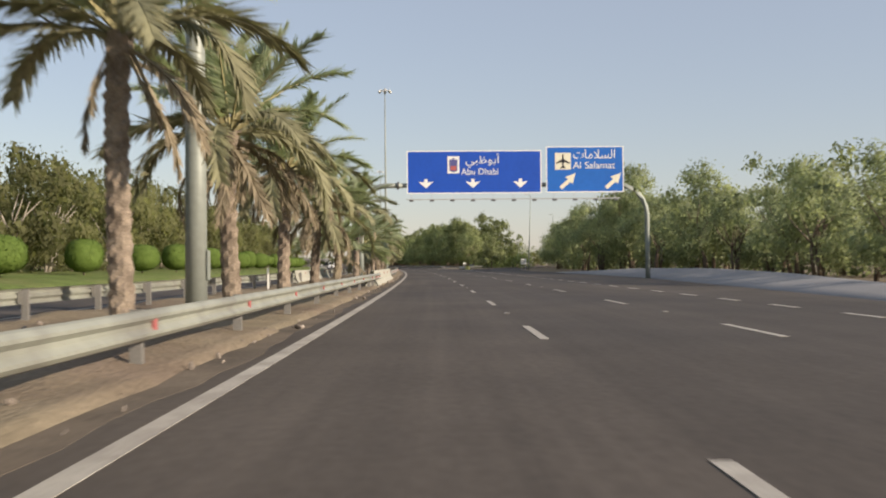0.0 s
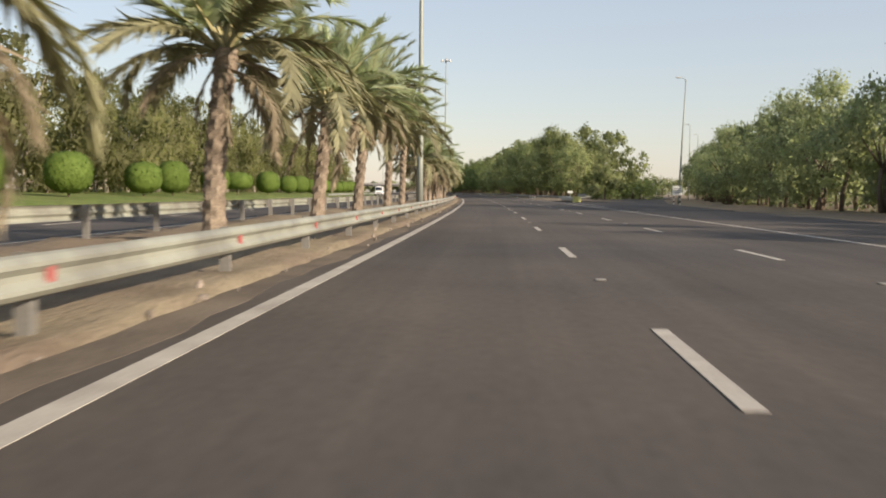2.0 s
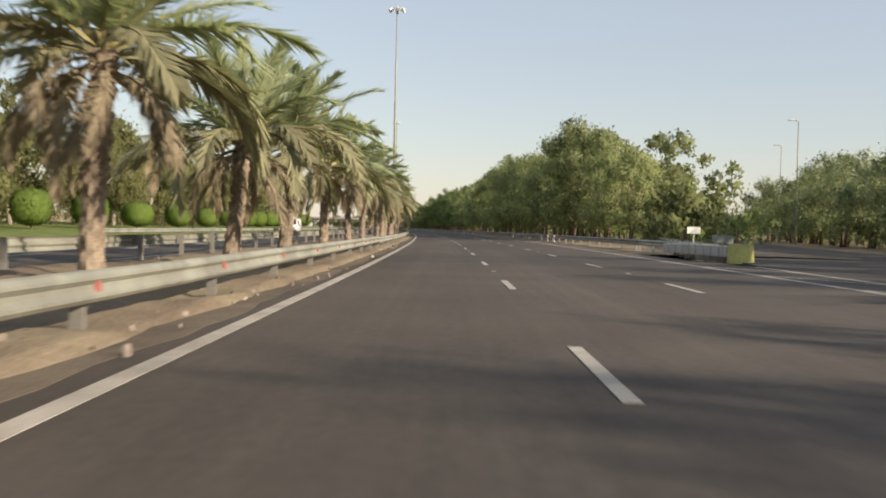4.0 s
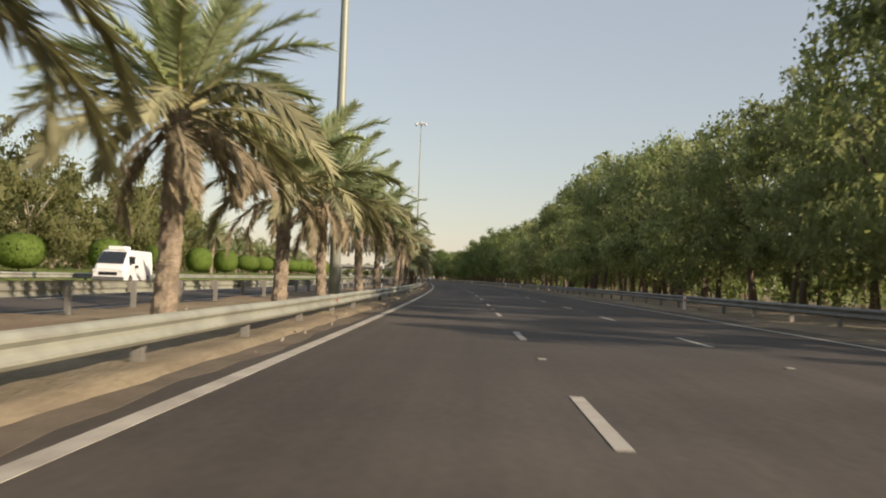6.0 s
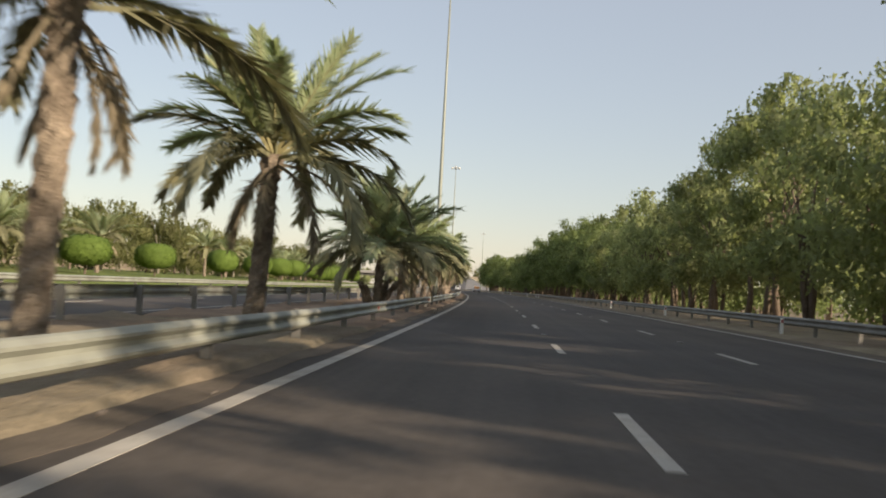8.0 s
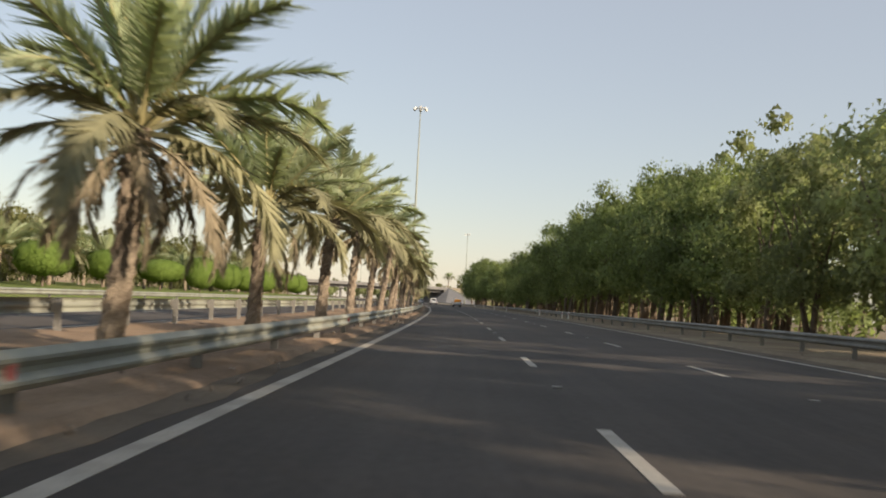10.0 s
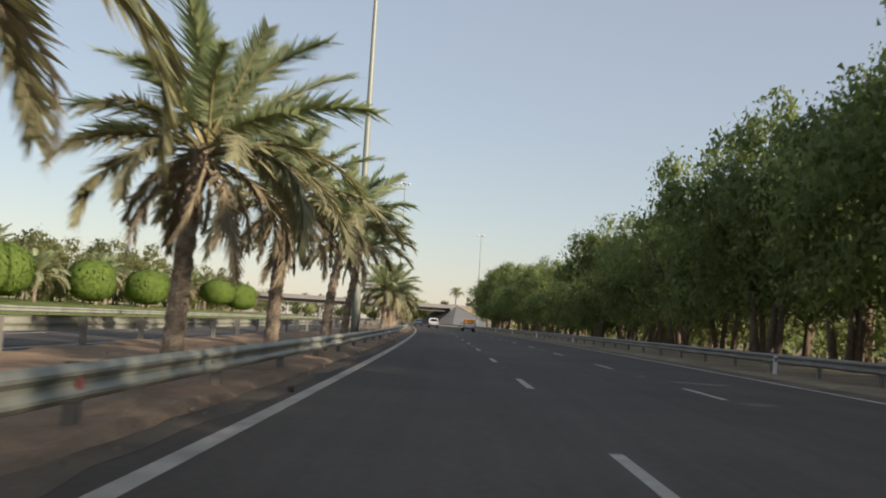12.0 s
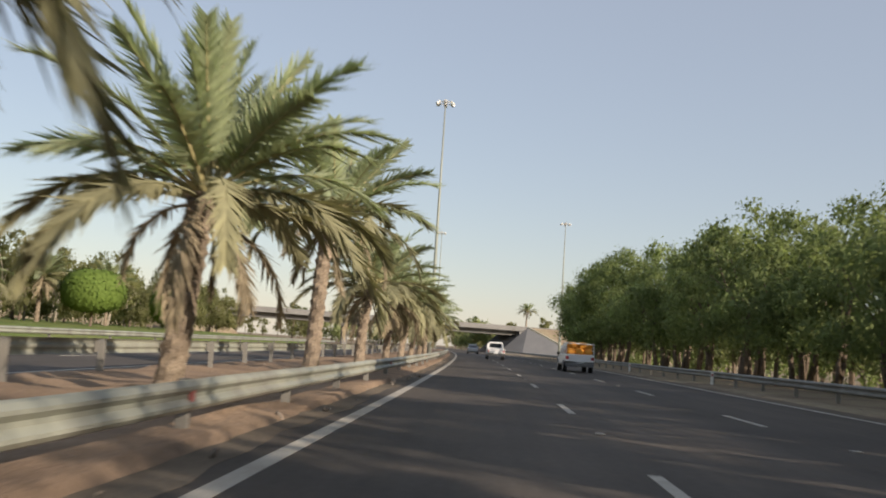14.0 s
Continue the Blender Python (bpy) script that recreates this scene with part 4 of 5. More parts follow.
def lettering(words, x0, z0, width, height, mat, parent, y):
    """Raised words on a sign, fitted into a box."""
    cu = bpy.data.curves.new("lettering", "FONT")
    cu.body, cu.extrude = words, 0.004
    tmp = new("lettering", cu)
    deps = bpy.context.evaluated_depsgraph_get()
    me = bpy.data.meshes.new_from_object(tmp.evaluated_get(deps))
    bpy.data.objects.remove(tmp)
    co = np.empty(3 * len(me.vertices))
    me.vertices.foreach_get("co", co)
    co = co.reshape(-1, 3)
    lo, hi = co.min(0), co.max(0)
    sx, sz = width / max(1e-6, hi[0] - lo[0]), height / max(1e-6, hi[1] - lo[1])
    out = np.stack([x0 + (co[:, 0] - lo[0]) * sx, y - co[:, 2], z0 + (co[:, 1] - lo[1]) * sz], 1)
    me.vertices.foreach_set("co", out.ravel())
    me.materials.clear()
    me.materials.append(mat)
    me.update()
    return wrap("lettering", me, None, parent)


def sign_panel(g, x0, x1, z0, z1, mat, label):
    bm = bmesh.new()
    box(bm, x0, -0.30, z0, x1, -0.25, z1, 0.012)
    p = part("panel", bm, mat, g, label)
    b, y = 0.07, -0.304
    for n, (a, c, e, f) in {"t": (x0, z1 - b, x1, z1), "b": (x0, z0, x1, z0 + b), "l": (x0, z0 + b, x0 + b, z1 - b), "r": (x1 - b, z0 + b, x1, z1 - b)}.items():
        flat_shape("border", [(a, c), (e, c), (e, f), (a, f)], SIGN_WHITE, p, y, 0.006)
    for k in range(4):
        bm = bmesh.new()
        x = x0 + (x1 - x0) * (k + 0.5) / 4
        box(bm, x - 0.05, -0.25, z0 + 0.05, x + 0.05, -0.17, z1 - 0.05)
        part("rib", bm, GALV, p)
    return p


g = thing("sign_gantry", at(65.0, 0), "steel sign gantry with two blue direction signs over the road", "road sign")
# posts and curved beam
verts, faces = [], []
prof = [(-6.15, -0.3), (-6.15, 2.0), (-6.15, 4.7)] + [(-6.15 + 1.75 * (1 - math.cos(a)), 4.7 + 1.75 * math.sin(a)) for a in [math.pi / 2 * i / 6 for i in range(1, 7)]] + [(-3.3, 6.45)]
tube_lists([(x, 0, z) for x, z in prof], [0.19] * 3 + [0.18] * 7, 12, verts, faces)
from_lists("post", verts, faces, MAST, g, True)
verts, faces = [], []
prof = [(13.4, -0.3), (13.4, 2.5), (13.4, 4.35)] + [(13.4 - 2.05 * (1 - math.cos(a)), 4.35 + 2.05 * math.sin(a)) for a in [math.pi / 2 * i / 6 for i in range(1, 7)]] + [(11.0, 6.4)]
tube_lists([(x, 0, z) for x, z in prof], [0.17] * 3 + [0.16] * 7, 12, verts, faces)
from_lists("post", verts, faces, MAST, g, True)
bm = bmesh.new()
cyl(bm, (-3.35, 0, 6.45), (11.1, 0, 6.45), 0.15, n=14)
part("beam", bm, MAST, g, smooth=False)
for x in (-3.6, 11.0):
    bm = bmesh.new()
    cyl(bm, (x - 0.07, 0, 6.45), (x + 0.07, 0, 6.45), 0.27, n=16)
    part("flange", bm, STEEL_DARK, g)
for x in (-2.0, 0.5, 3.0, 5.2, 7.3, 9.2, 11.0):
    bm = bmesh.new()
    box(bm, x - 0.06, -0.26, 6.05, x + 0.06, 0.0, 6.85)
    part("bracket", bm, GALV, g)
p1 = sign_panel(g, -3.0, 6.14, 5.86, 8.78, SIGN_BLUE, "blue direction panel with white border")
y = -0.312
w, h, x0, zt = 9.14, 2.92, -3.0, 8.78
for u in (0.141, 0.49, 0.843):
    cx = x0 + u * w
    flat_shape("arrow", [(cx, zt - 0.875 * h), (cx + 0.056 * w, zt - 0.72 * h), (cx + 0.012 * w, zt - 0.735 * h), (cx + 0.012 * w, zt - 0.66 * h), (cx - 0.012 * w, zt - 0.66 * h), (cx - 0.012 * w, zt - 0.735 * h), (cx - 0.056 * w, zt - 0.72 * h)], SIGN_WHITE, p1, y)
ex0, ex1, ez0, ez1 = x0 + 0.302 * w, x0 + 0.39 * w, zt - 0.53 * h, zt - 0.13 * h
flat_shape("emblem_plate", [(ex0, ez0), (ex1, ez0), (ex1, ez1), (ex0, ez1)], SIGN_WHITE, p1, y)
ew, eh = ex1 - ex0, ez1 - ez0
em = [(0.18, 0.15), (0.5, 0.06), (0.82, 0.15), (0.85, 0.8), (0.62, 0.8), (0.5, 0.92), (0.38, 0.8), (0.15, 0.8)]
flat_shape("emblem", [(ex0 + a * ew, ez0 + b * eh) for a, b in em], EMBLEM_BLUE, p1, y - 0.008)
flat_shape("emblem", [(ex0 + a * ew, ez0 + b * eh) for a, b in ((0.25, 0.18), (0.75, 0.18), (0.75, 0.42), (0.25, 0.42))], EMBLEM_RED, p1, y - 0.016)
lettering("\ufef2\ufe92\ufec7\ufeee\ufe91\ufe83", x0 + 0.437 * w, zt - 0.40 * h, 0.25 * w, 0.33 * h, SIGN_WHITE, p1, y)
lettering("Abu Dhabi", x0 + 0.403 * w, zt - 0.565 * h, 0.275 * w, 0.15 * h, SIGN_WHITE, p1, y)
p2 = sign_panel(g, 6.46, 11.76, 5.88, 9.02, SIGN_BLUE_PALE, "blue airport exit panel with white border")
w, h, x0, zt = 5.30, 3.14, 6.46, 9.02
ax0, az1, aw = x0 + 0.115 * w, zt - 0.14 * h, 0.205 * w
flat_shape("airport_plate", [(ax0, az1 - aw * 1.05), (ax0 + aw, az1 - aw * 1.05), (ax0 + aw, az1), (ax0, az1)], SIGN_CREAM, p2, y)
plane = [(0.5, 0.95), (0.55, 0.82), (0.56, 0.62), (0.92, 0.42), (0.92, 0.34), (0.56, 0.45), (0.545, 0.22), (0.66, 0.12), (0.66, 0.07), (0.5, 0.1), (0.34, 0.07), (0.34, 0.12), (0.455, 0.22), (0.44, 0.45), (0.08, 0.34), (0.08, 0.42), (0.44, 0.62), (0.45, 0.82)]
flat_shape("airport_symbol", [(ax0 + a * aw, az1 - aw * 1.05 + b * aw * 1.05) for a, b in plane], BLACK, p2, y - 0.008)
for u in (0.275, 0.86):
    cx, cz, q = x0 + u * w, zt - 0.76 * h, 0.105 * w
    arrow = [(1, 1), (0.62, -0.35), (0.36, -0.08), (-0.68, -0.98), (-1, -0.64), (0.02, 0.25), (-0.28, 0.56)]
    flat_shape("arrow", [(cx + a * q, cz + b * q) for a, b in reversed(arrow)], SIGN_CREAM, p2, y)
lettering("\ufe95\ufe8e\ufee3\ufefc\ufeb4\ufedf\ufe8d", x0 + 0.35 * w, zt - 0.27 * h, 0.54 * w, 0.20 * h, SIGN_WHITE, p2, y)
lettering("Al Salamat", x0 + 0.345 * w, zt - 0.485 * h, 0.545 * w, 0.15 * h, SIGN_WHITE, p2, y)
# lighting rail under the signs
for yy in (-0.75, -0.55):
    bm = bmesh.new()
    box(bm, -3.05, yy - 0.03, 5.42, 11.4, yy + 0.03, 5.48)
    part("light_rail", bm, GALV, g)
for i in range(11):
    x = -2.7 + 1.38 * i
    bm = bmesh.new()
    cyl(bm, (x, -0.3, 5.9), (x, -0.65, 5.46), 0.02, n=6)
    part("stay", bm, GALV, g)
    bm = bmesh.new()
    box(bm, x - 0.14, -0.95, 5.30, x + 0.14, -0.62, 5.42, 0.02)
    part("floodlight", bm, STEEL_DARK, g)


# ---- high masts and street lamps ----
def high_mast():
    m = thing("high_mast", Matrix.Identity(4), "tall pale steel light mast with a ring of floodlights", "light mast", "light masts")
    verts, faces = [], []
    tube_lists([(0, 0, z) for z in (-0.3, 3, 9, 18, 27.0)], [0.225, 0.215, 0.17, 0.115, 0.065], 14, verts, faces)
    from_lists("pole", verts, faces, MAST, m, True)
    bm = bmesh.new()
    box(bm, -0.30, -0.30, -0.1, 0.30, 0.30, 0.09, 0.02)
    part("base_plate", bm, GALV, m)
    bm = bmesh.new()
    box(bm, 0.225, -0.09, 0.75, 0.265, 0.09, 1.35, 0.01)
    part("hatch", bm, MAST, m)
    bm = bmesh.new()
    cyl(bm, (0, 0, 27.0), (0, 0, 27.55), 0.2, n=10)
    part("head", bm, GALV, m)
    verts, faces = [], []
    ring = [(0.8 * math.cos(a), 0.8 * math.sin(a), 27.2) for a in [2 * math.pi * i / 16 for i in range(17)]]
    tube_lists(ring, [0.035] * 17, 5, verts, faces)
    from_lists("ring", verts, faces, GALV, m)
    for i in range(6):
        a = 2 * math.pi * (i + 0.5) / 6
        bm = bmesh.new()
        box(bm, -0.22, -0.16, -0.12, 0.22, 0.16, 0.12, 0.03)
        f = part("floodlight", bm, SIGN_WHITE if i % 2 else GALV, m)
        f.matrix_basis = pose(0.86 * math.cos(a), 0.86 * math.sin(a), 27.12, 0, 0, math.degrees(a)) @ pose(0, 0, 0, 0, 40, 0)
        bm = bmesh.new()
        cyl(bm, (0, 0, 27.25), (0.8 * math.cos(a), 0.8 * math.sin(a), 27.2), 0.025, n=5)
        part("arm", bm, GALV, m)
    return m


mast = high_mast()
for k in range(-1, 9):
    if k != 0:
        copy_thing(mast, at(19.0 + 124.4 * k, -6.15, 0.05) @ Matrix.Diagonal((1, 1, 0.965 if k == 5 else 1.0, 1)))
copy_thing(mast, at(718.0, 16.2, 0.05) @ Matrix.Diagonal((1, 1, 0.91, 1)))
mast.matrix_basis = at(19.6, -6.35, 0.05)


def street_lamp():
    m = thing("street_lamp", Matrix.Identity(4), "slim steel street lamp with one short arm", "street lamp", "ramp lamps")
    verts, faces = [], []
    tube_lists([(0, 0, z) for z in (-0.3, 4, 9, 14.9)], [0.13, 0.11, 0.09, 0.06], 10, verts, faces)
    from_lists("pole", verts, faces, MAST, m, True)
    verts, faces = [], []
    tube_lists([(0, 0, 14.85), (-0.25, 0, 15.06), (-0.6, 0, 15.12)], [0.05, 0.045, 0.04], 7, verts, faces)
    from_lists("arm", verts, faces, MAST, m, True)
    bm = bmesh.new()
    box(bm, -1.25, -0.16, 15.04, -0.55, 0.16, 15.18, 0.05)
    part("lantern", bm, GALV, m)
    return m


lamp = street_lamp()
for s, d in ((300, 53.7), (268, 43)):
    copy_thing(lamp, at(s, d, 0))
lamp.matrix_basis = at(192.5, 22.75) @ pose(0, 0, 0, 0, 2.2, 0)   # leans away from its arm


# ---- small signs, posts, cushion ----
def striped_post(parent, x, y, z0, z1, r, n):
    for i in range(n):
        bm = bmesh.new()
        cyl(bm, (x, y, z0 + (z1 - z0) * i / n), (x, y, z0 + (z1 - z0) * (i + 1) / n), r, n=8)
        part("post_band", bm, SIGN_WHITE if i % 2 else BLACK, parent)


def round_sign(s, d, height, turn, label, lean=0.0):
    t = thing("round_sign", at(s, d, 0, turn) @ pose(0, 0, 0, 0, lean, 0), label, "road sign", "round signs")
    striped_post(t, 0, 0, -0.15, height - 0.25, 0.04, 7)
    bm = bmesh.new()
    cyl(bm, (0, 0.07, height), (0, 0.045, height), 0.46, n=28)
    part("disc", bm, SIGN_BACK, t, "grey back of a round sign")
    for z in (-0.2, 0.2):
        bm = bmesh.new()
        box(bm, -0.36, 0.03, height + z - 0.02, 0.36, 0.045, height + z + 0.02)
        part("brace", bm, GALV, t)
    bm = bmesh.new()
    box(bm, -0.045, -0.03, height - 0.4, 0.045, 0.03, height + 0.42, 0.005)
    part("bracket", bm, STEEL_DARK, t)
    return t


round_sign(302.1, -6.95, 2.58, 4, "round road sign seen from behind on a leaning striped post", 4.0)
round_sign(298.2, -22.1, 2.6, 8, "back of a round road sign beside the lawn")
t = thing("marker_post", at(42.5, -8.8, 0.0), "slim white marker post in the sand", "post")
bm = bmesh.new()
box(bm, -0.045, -0.03, -0.15, 0.045, 0.03, 0.86, 0.01)
part("post", bm, SIGN_WHITE, t)
bm = bmesh.new()
box(bm, -0.05, -0.035, 0.86, 0.05, 0.035, 0.98, 0.012)
part("cap", bm, SIGN_WHITE, t)

t = thing("notice_board", at(181.0, 20.0), "small white notice board on two striped legs", "road sign")
bm = bmesh.new()
box(bm, -0.52, -0.03, 0.95, 0.52, 0.0, 1.98, 0.01)
part("board", bm, SIGN_WHITE, t)
for i in range(3):
    flat_shape("plain_bar", [(-0.36, 1.2 + 0.22 * i), (0.36, 1.2 + 0.22 * i), (0.36, 1.26 + 0.22 * i), (-0.36, 1.26 + 0.22 * i)], SIGN_BACK, t, -0.036, 0.004)
for x in (-0.33, 0.33):
    striped_post(t, x, 0.05, -0.4, 1.9, 0.06, 9)

YELLOW = material("cushion_yellow", (0.50, 0.50, 0.17), 0.55, var=0.2, scale=2.0, fine=15.0, bump=0.05, second=(0.30, 0.28, 0.12), second_scale=1.5, second_amount=0.5)
t = thing("crash_cushion", at(188.5, 9.95), "yellow-nosed crash cushion where the ramp splits off", "crash cushion")
bm = bmesh.new()
cyl(bm, (0, 0.35, -0.05), (0, 0.35, 0.68), 0.5, 0.47, 18)
part("nose", bm, YELLOW, t, "faded yellow nose")
for i in range(9):
    for sx in (-1, 1):
        bm = bmesh.new()
        box(bm, sx * (0.45 + 0.05 * i) - 0.04, 0.5 + 0.95 * i, 0.18, sx * (0.45 + 0.05 * i) + 0.04, 1.5 + 0.95 * i, 0.60, 0.02)
        part("side_panel", bm, GALV, t)
    bm = bmesh.new()
    box(bm, -0.5, 1.0 + 0.95 * i, -0.05, 0.5, 1.06 + 0.95 * i, 0.62, 0.01)
    part("diaphragm", bm, POST, t)
for s, d, w, z0, z1, mat, name in ((195.6, 9.95, 0.30, 1.05, 1.35, SIGN_WHITE, "small white marker board on a thin post"), (196.4, 11.5, 0.5, 0.62, 1.0, SIGN_BACK, "low grey marker board behind the crash cushion")):
    t = thing("marker_board", at(s, d), name, "road sign")
    bm = bmesh.new()
    cyl(bm, (0, 0, -0.1), (0, 0, z0 + 0.15), 0.03, n=8)
    part("post", bm, GALV, t)
    bm = bmesh.new()
    box(bm, -w, -0.04, z0, w, -0.02, z1, 0.01)
    part("board", bm, mat, t)


def bent_rail(name, table, s0, s1, side, label):
    q = thing(name, at(s0, ramp(s0, table)), label, "guardrail")
    inv = q.matrix_basis.inverted()
    verts, faces, k = [], [], len(BEAM)
    n = int((s1 - s0) / 3) + 1
    for i in range(n):
        s = s0 + 3 * i
        for x, hgt in BEAM:
            verts.append(W(s, ramp(s, table) + side * x, 0.36 + hgt))
    for i in range(n - 1):
        for j in range(k - 1):
            a = i * k + j
            faces.append((a, a + 1, a + k + 1, a + k))
    o = from_lists("beam", verts, faces, RAIL, q)
    o.matrix_parent_inverse = inv
    for i in range(0, n):
        o = new("post", POST_ME)
        o.parent, o.matrix_parent_inverse = q, inv
        o.matrix_basis = at(s0 + 3 * i + 0.5, ramp(s0 + 3 * i + 0.5, table) - side * 0.15, 0.02)


bent_rail("gore_guardrail", [(193, 9.75), (205, 9.5)], 193, 205, -1, "short pale guard rail behind the crash cushion")
bent_rail("ramp_guardrail", [(193, 10.45), (220, 14.8), (260, 23.6), (320, 40)], 193, 310, 1, "pale steel guard rail along the exit ramp")
s = 237.0
tpl = thing("delineator", at(237.2, 9.05), "low white delineator post by the guard rail", "post", "delineator posts")
bm = bmesh.new()
box(bm, -0.06, -0.03, -0.15, 0.06, 0.03, 0.62, 0.012)
part("post", bm, SIGN_WHITE, tpl)
bm = bmesh.new()
box(bm, -0.045, -0.036, 0.44, 0.045, -0.03, 0.56)
part("reflector", bm, RED, tpl)
for s in (241.7, 246.2, 274.5, 366.8, 344, 391, 472.6, 477.1, 496.2, 540, 563.6, 588, 611):
    copy_thing(tpl, at(s, 9.05, 0.0))

# ---- overpass ----
BRIDGE_C = material("bridge_concrete", (0.19, 0.188, 0.18), 0.9, var=0.15, scale=0.3, fine=6.0, bump=0.2, second=(0.145, 0.142, 0.136), second_scale=0.25, second_amount=0.6, spec=0.2)
PAVED = material("paved_slope", (0.14, 0.143, 0.147), 0.9, var=0.14, scale=0.5, fine=8.0, bump=0.3, second=(0.165, 0.165, 0.168), second_scale=0.3, second_amount=0.5, spec=0.2)
SKEW = 24.0       # the bridge crosses the motorway at a slant
b = thing("overpass", at(780.0, 15.5, 0, SKEW) @ pose(-15.5, 0, 0), "grey concrete road bridge over the motorway", "bridge", kind="structure")
bm = bmesh.new()
box(bm, -62, 0, 5.75, 16.2, 12, 6.15, 0.05)
part("deck", bm, BRIDGE_C, b)
for yy in (2.6, 5.0, 7.4, 9.8):
    bm = bmesh.new()
    box(bm, -62, yy - 0.35, 4.65, 15.9, yy + 0.35, 5.75, 0.03)
    part("girder", bm, BRIDGE_C, b)
for yy in (0.0, 11.75):
    bm = bmesh.new()
    box(bm, -62, yy, 6.15, 30, yy + 0.25, 6.95, 0.03)
    part("parapet", bm, BRIDGE_C, b)
for d in (-7.0, -27.5):
    x = 15.5 + (d - 15.5 + 6.0 * math.sin(radians(SKEW))) / math.cos(radians(SKEW))
    bm = bmesh.new()
    box(bm, -0.8, -5.6, 4.0, 0.8, 5.6, 4.65, 0.05)
    part("pier_cap", bm, BRIDGE_C, b).matrix_basis = pose(x, 6.0, 0, 0, 0, -SKEW)
    for yy in (-3.8, 0, 3.8):
        bm = bmesh.new()
        cyl(bm, (0, yy, -0.3), (0, yy, 4.0), 0.5, n=16)
        part("pier", bm, BRIDGE_C, b).matrix_basis = pose(x, 6.0, 0, 0, 0, -SKEW)
for sgn, x in ((1, 15.5), (-1, -62)):
    bm = bmesh.new()
    box(bm, x - 0.5, 0.2, 3.2, x + 1.2, 11.8, 5.75, 0.03)
    part("abutment", bm, BRIDGE_C, b)
# paved end slope with a pale coping, and the sandy embankment behind it
verts = [(9.0, 0.5, -0.2), (12.4, -6, -0.2), (17.2, 0.0, 6.75), (15.5, 0.5, 5.2), (26.2, -13, -0.2), (9.0, 11.5, -0.2), (15.5, 11.5, 5.2), (17.2, 12, 6.75)]
faces = [(0, 1, 2, 3), (1, 4, 2), (0, 3, 6, 5), (3, 2, 7, 6)]
from_lists("end_slope", verts, faces, PAVED, b)
verts, faces = tube_lists([(17.25, -0.1, 6.82), (26.3, -13.1, -0.1)], [0.28, 0.28], 4)
from_lists("coping", verts, faces, CONCRETE, b)
verts = [(17.2, 0, 6.74), (26.2, -13, -0.21), (150, -13, -0.21), (150, 0, 6.74), (150, 12, 6.74), (17.2, 12, 6.74), (150, 25, -0.21), (17.2, 25, -0.21)]
faces = [(0, 1, 2, 3), (0, 3, 4, 5), (5, 4, 6, 7)]
from_lists("embankment", verts, faces, SAND, b)
verts = [(-62, 0, 6.1), (-72, -13, -0.21), (-250, -13, -0.21), (-250, 0, 6.1), (-250, 12, 6.1), (-62, 12, 6.1), (-250, 25, -0.21), (-62, 25, -0.21), (-54, 0.5, -0.21), (-54, 11.5, -0.21)]
faces = [(0, 3, 2, 1), (0, 5, 4, 3), (5, 7, 6, 4), (0, 1, 8), (0, 8, 9, 5), (5, 9, 7)]
from_lists("embankment", verts, faces, SAND, b)


# ---- clipped bushes ----
def bush(label, w, h, stem, seed):
    b = thing("clipped_bush", Matrix.Identity(4), label, "bush", "clipped bushes")
    verts, faces = tube_lists([(0, 0, -0.1), (0.03, 0, stem * 0.6), (0, 0, stem + 0.4)], [0.09, 0.08, 0.07], 6)
    from_lists("stem", verts, faces, BARK, b)
    g = np.random.default_rng(seed)
    n = 3000
    v = g.normal(size=(n, 3))
    v /= np.linalg.norm(v, axis=1)[:, None]
    e = np.abs(v) ** 2.6
    v /= (e.sum(1) ** (1 / 2.6))[:, None]
    p = v * np.array([w / 2, w / 2, h / 2]) * (g.uniform(0.95, 1.02, n) + 0.025 * g.normal(size=n))[:, None] + np.array([0, 0, stem + h / 2])
    a = np.cross(v, g.normal(size=(n, 3)))
    a /= np.linalg.norm(a, axis=1)[:, None]
    c = np.cross(v, a) + 0.5 * g.normal(size=(n, 3))
    c /= np.linalg.norm(c, axis=1)[:, None]
    s = g.uniform(0.06, 0.125, n)[:, None]
    quad = np.stack([p + a * s - c * s * 0.5, p + c * s * 0.8, p - a * s - c * s * 0.5], 1).reshape(-1, 3)
    me = bpy.data.meshes.new("leaves")
    me.from_pydata(quad.tolist(), [], np.arange(3 * n).reshape(n, 3).tolist())
    soft = v + 0.12 * g.normal(size=(n, 3))
    me.normals_split_custom_set(np.repeat(soft / np.linalg.norm(soft, axis=1)[:, None], 3, axis=0).tolist())
    wrap("leaves", me, LEAF_HEDGE, b)
    bm = bmesh.new()
    bmesh.ops.create_icosphere(bm, subdivisions=3, radius=1.0)
    for q in bm.verts:
        k = sum(abs(x) ** 2.6 for x in q.co) ** (1 / 2.6)
        q.co = Vector((q.co.x * w * 0.488, q.co.y * w * 0.488, q.co.z * h * 0.488)) / k + Vector((0, 0, stem + h / 2))
    part("core", bm, LEAF_HEDGE, b, smooth=True)
    return b


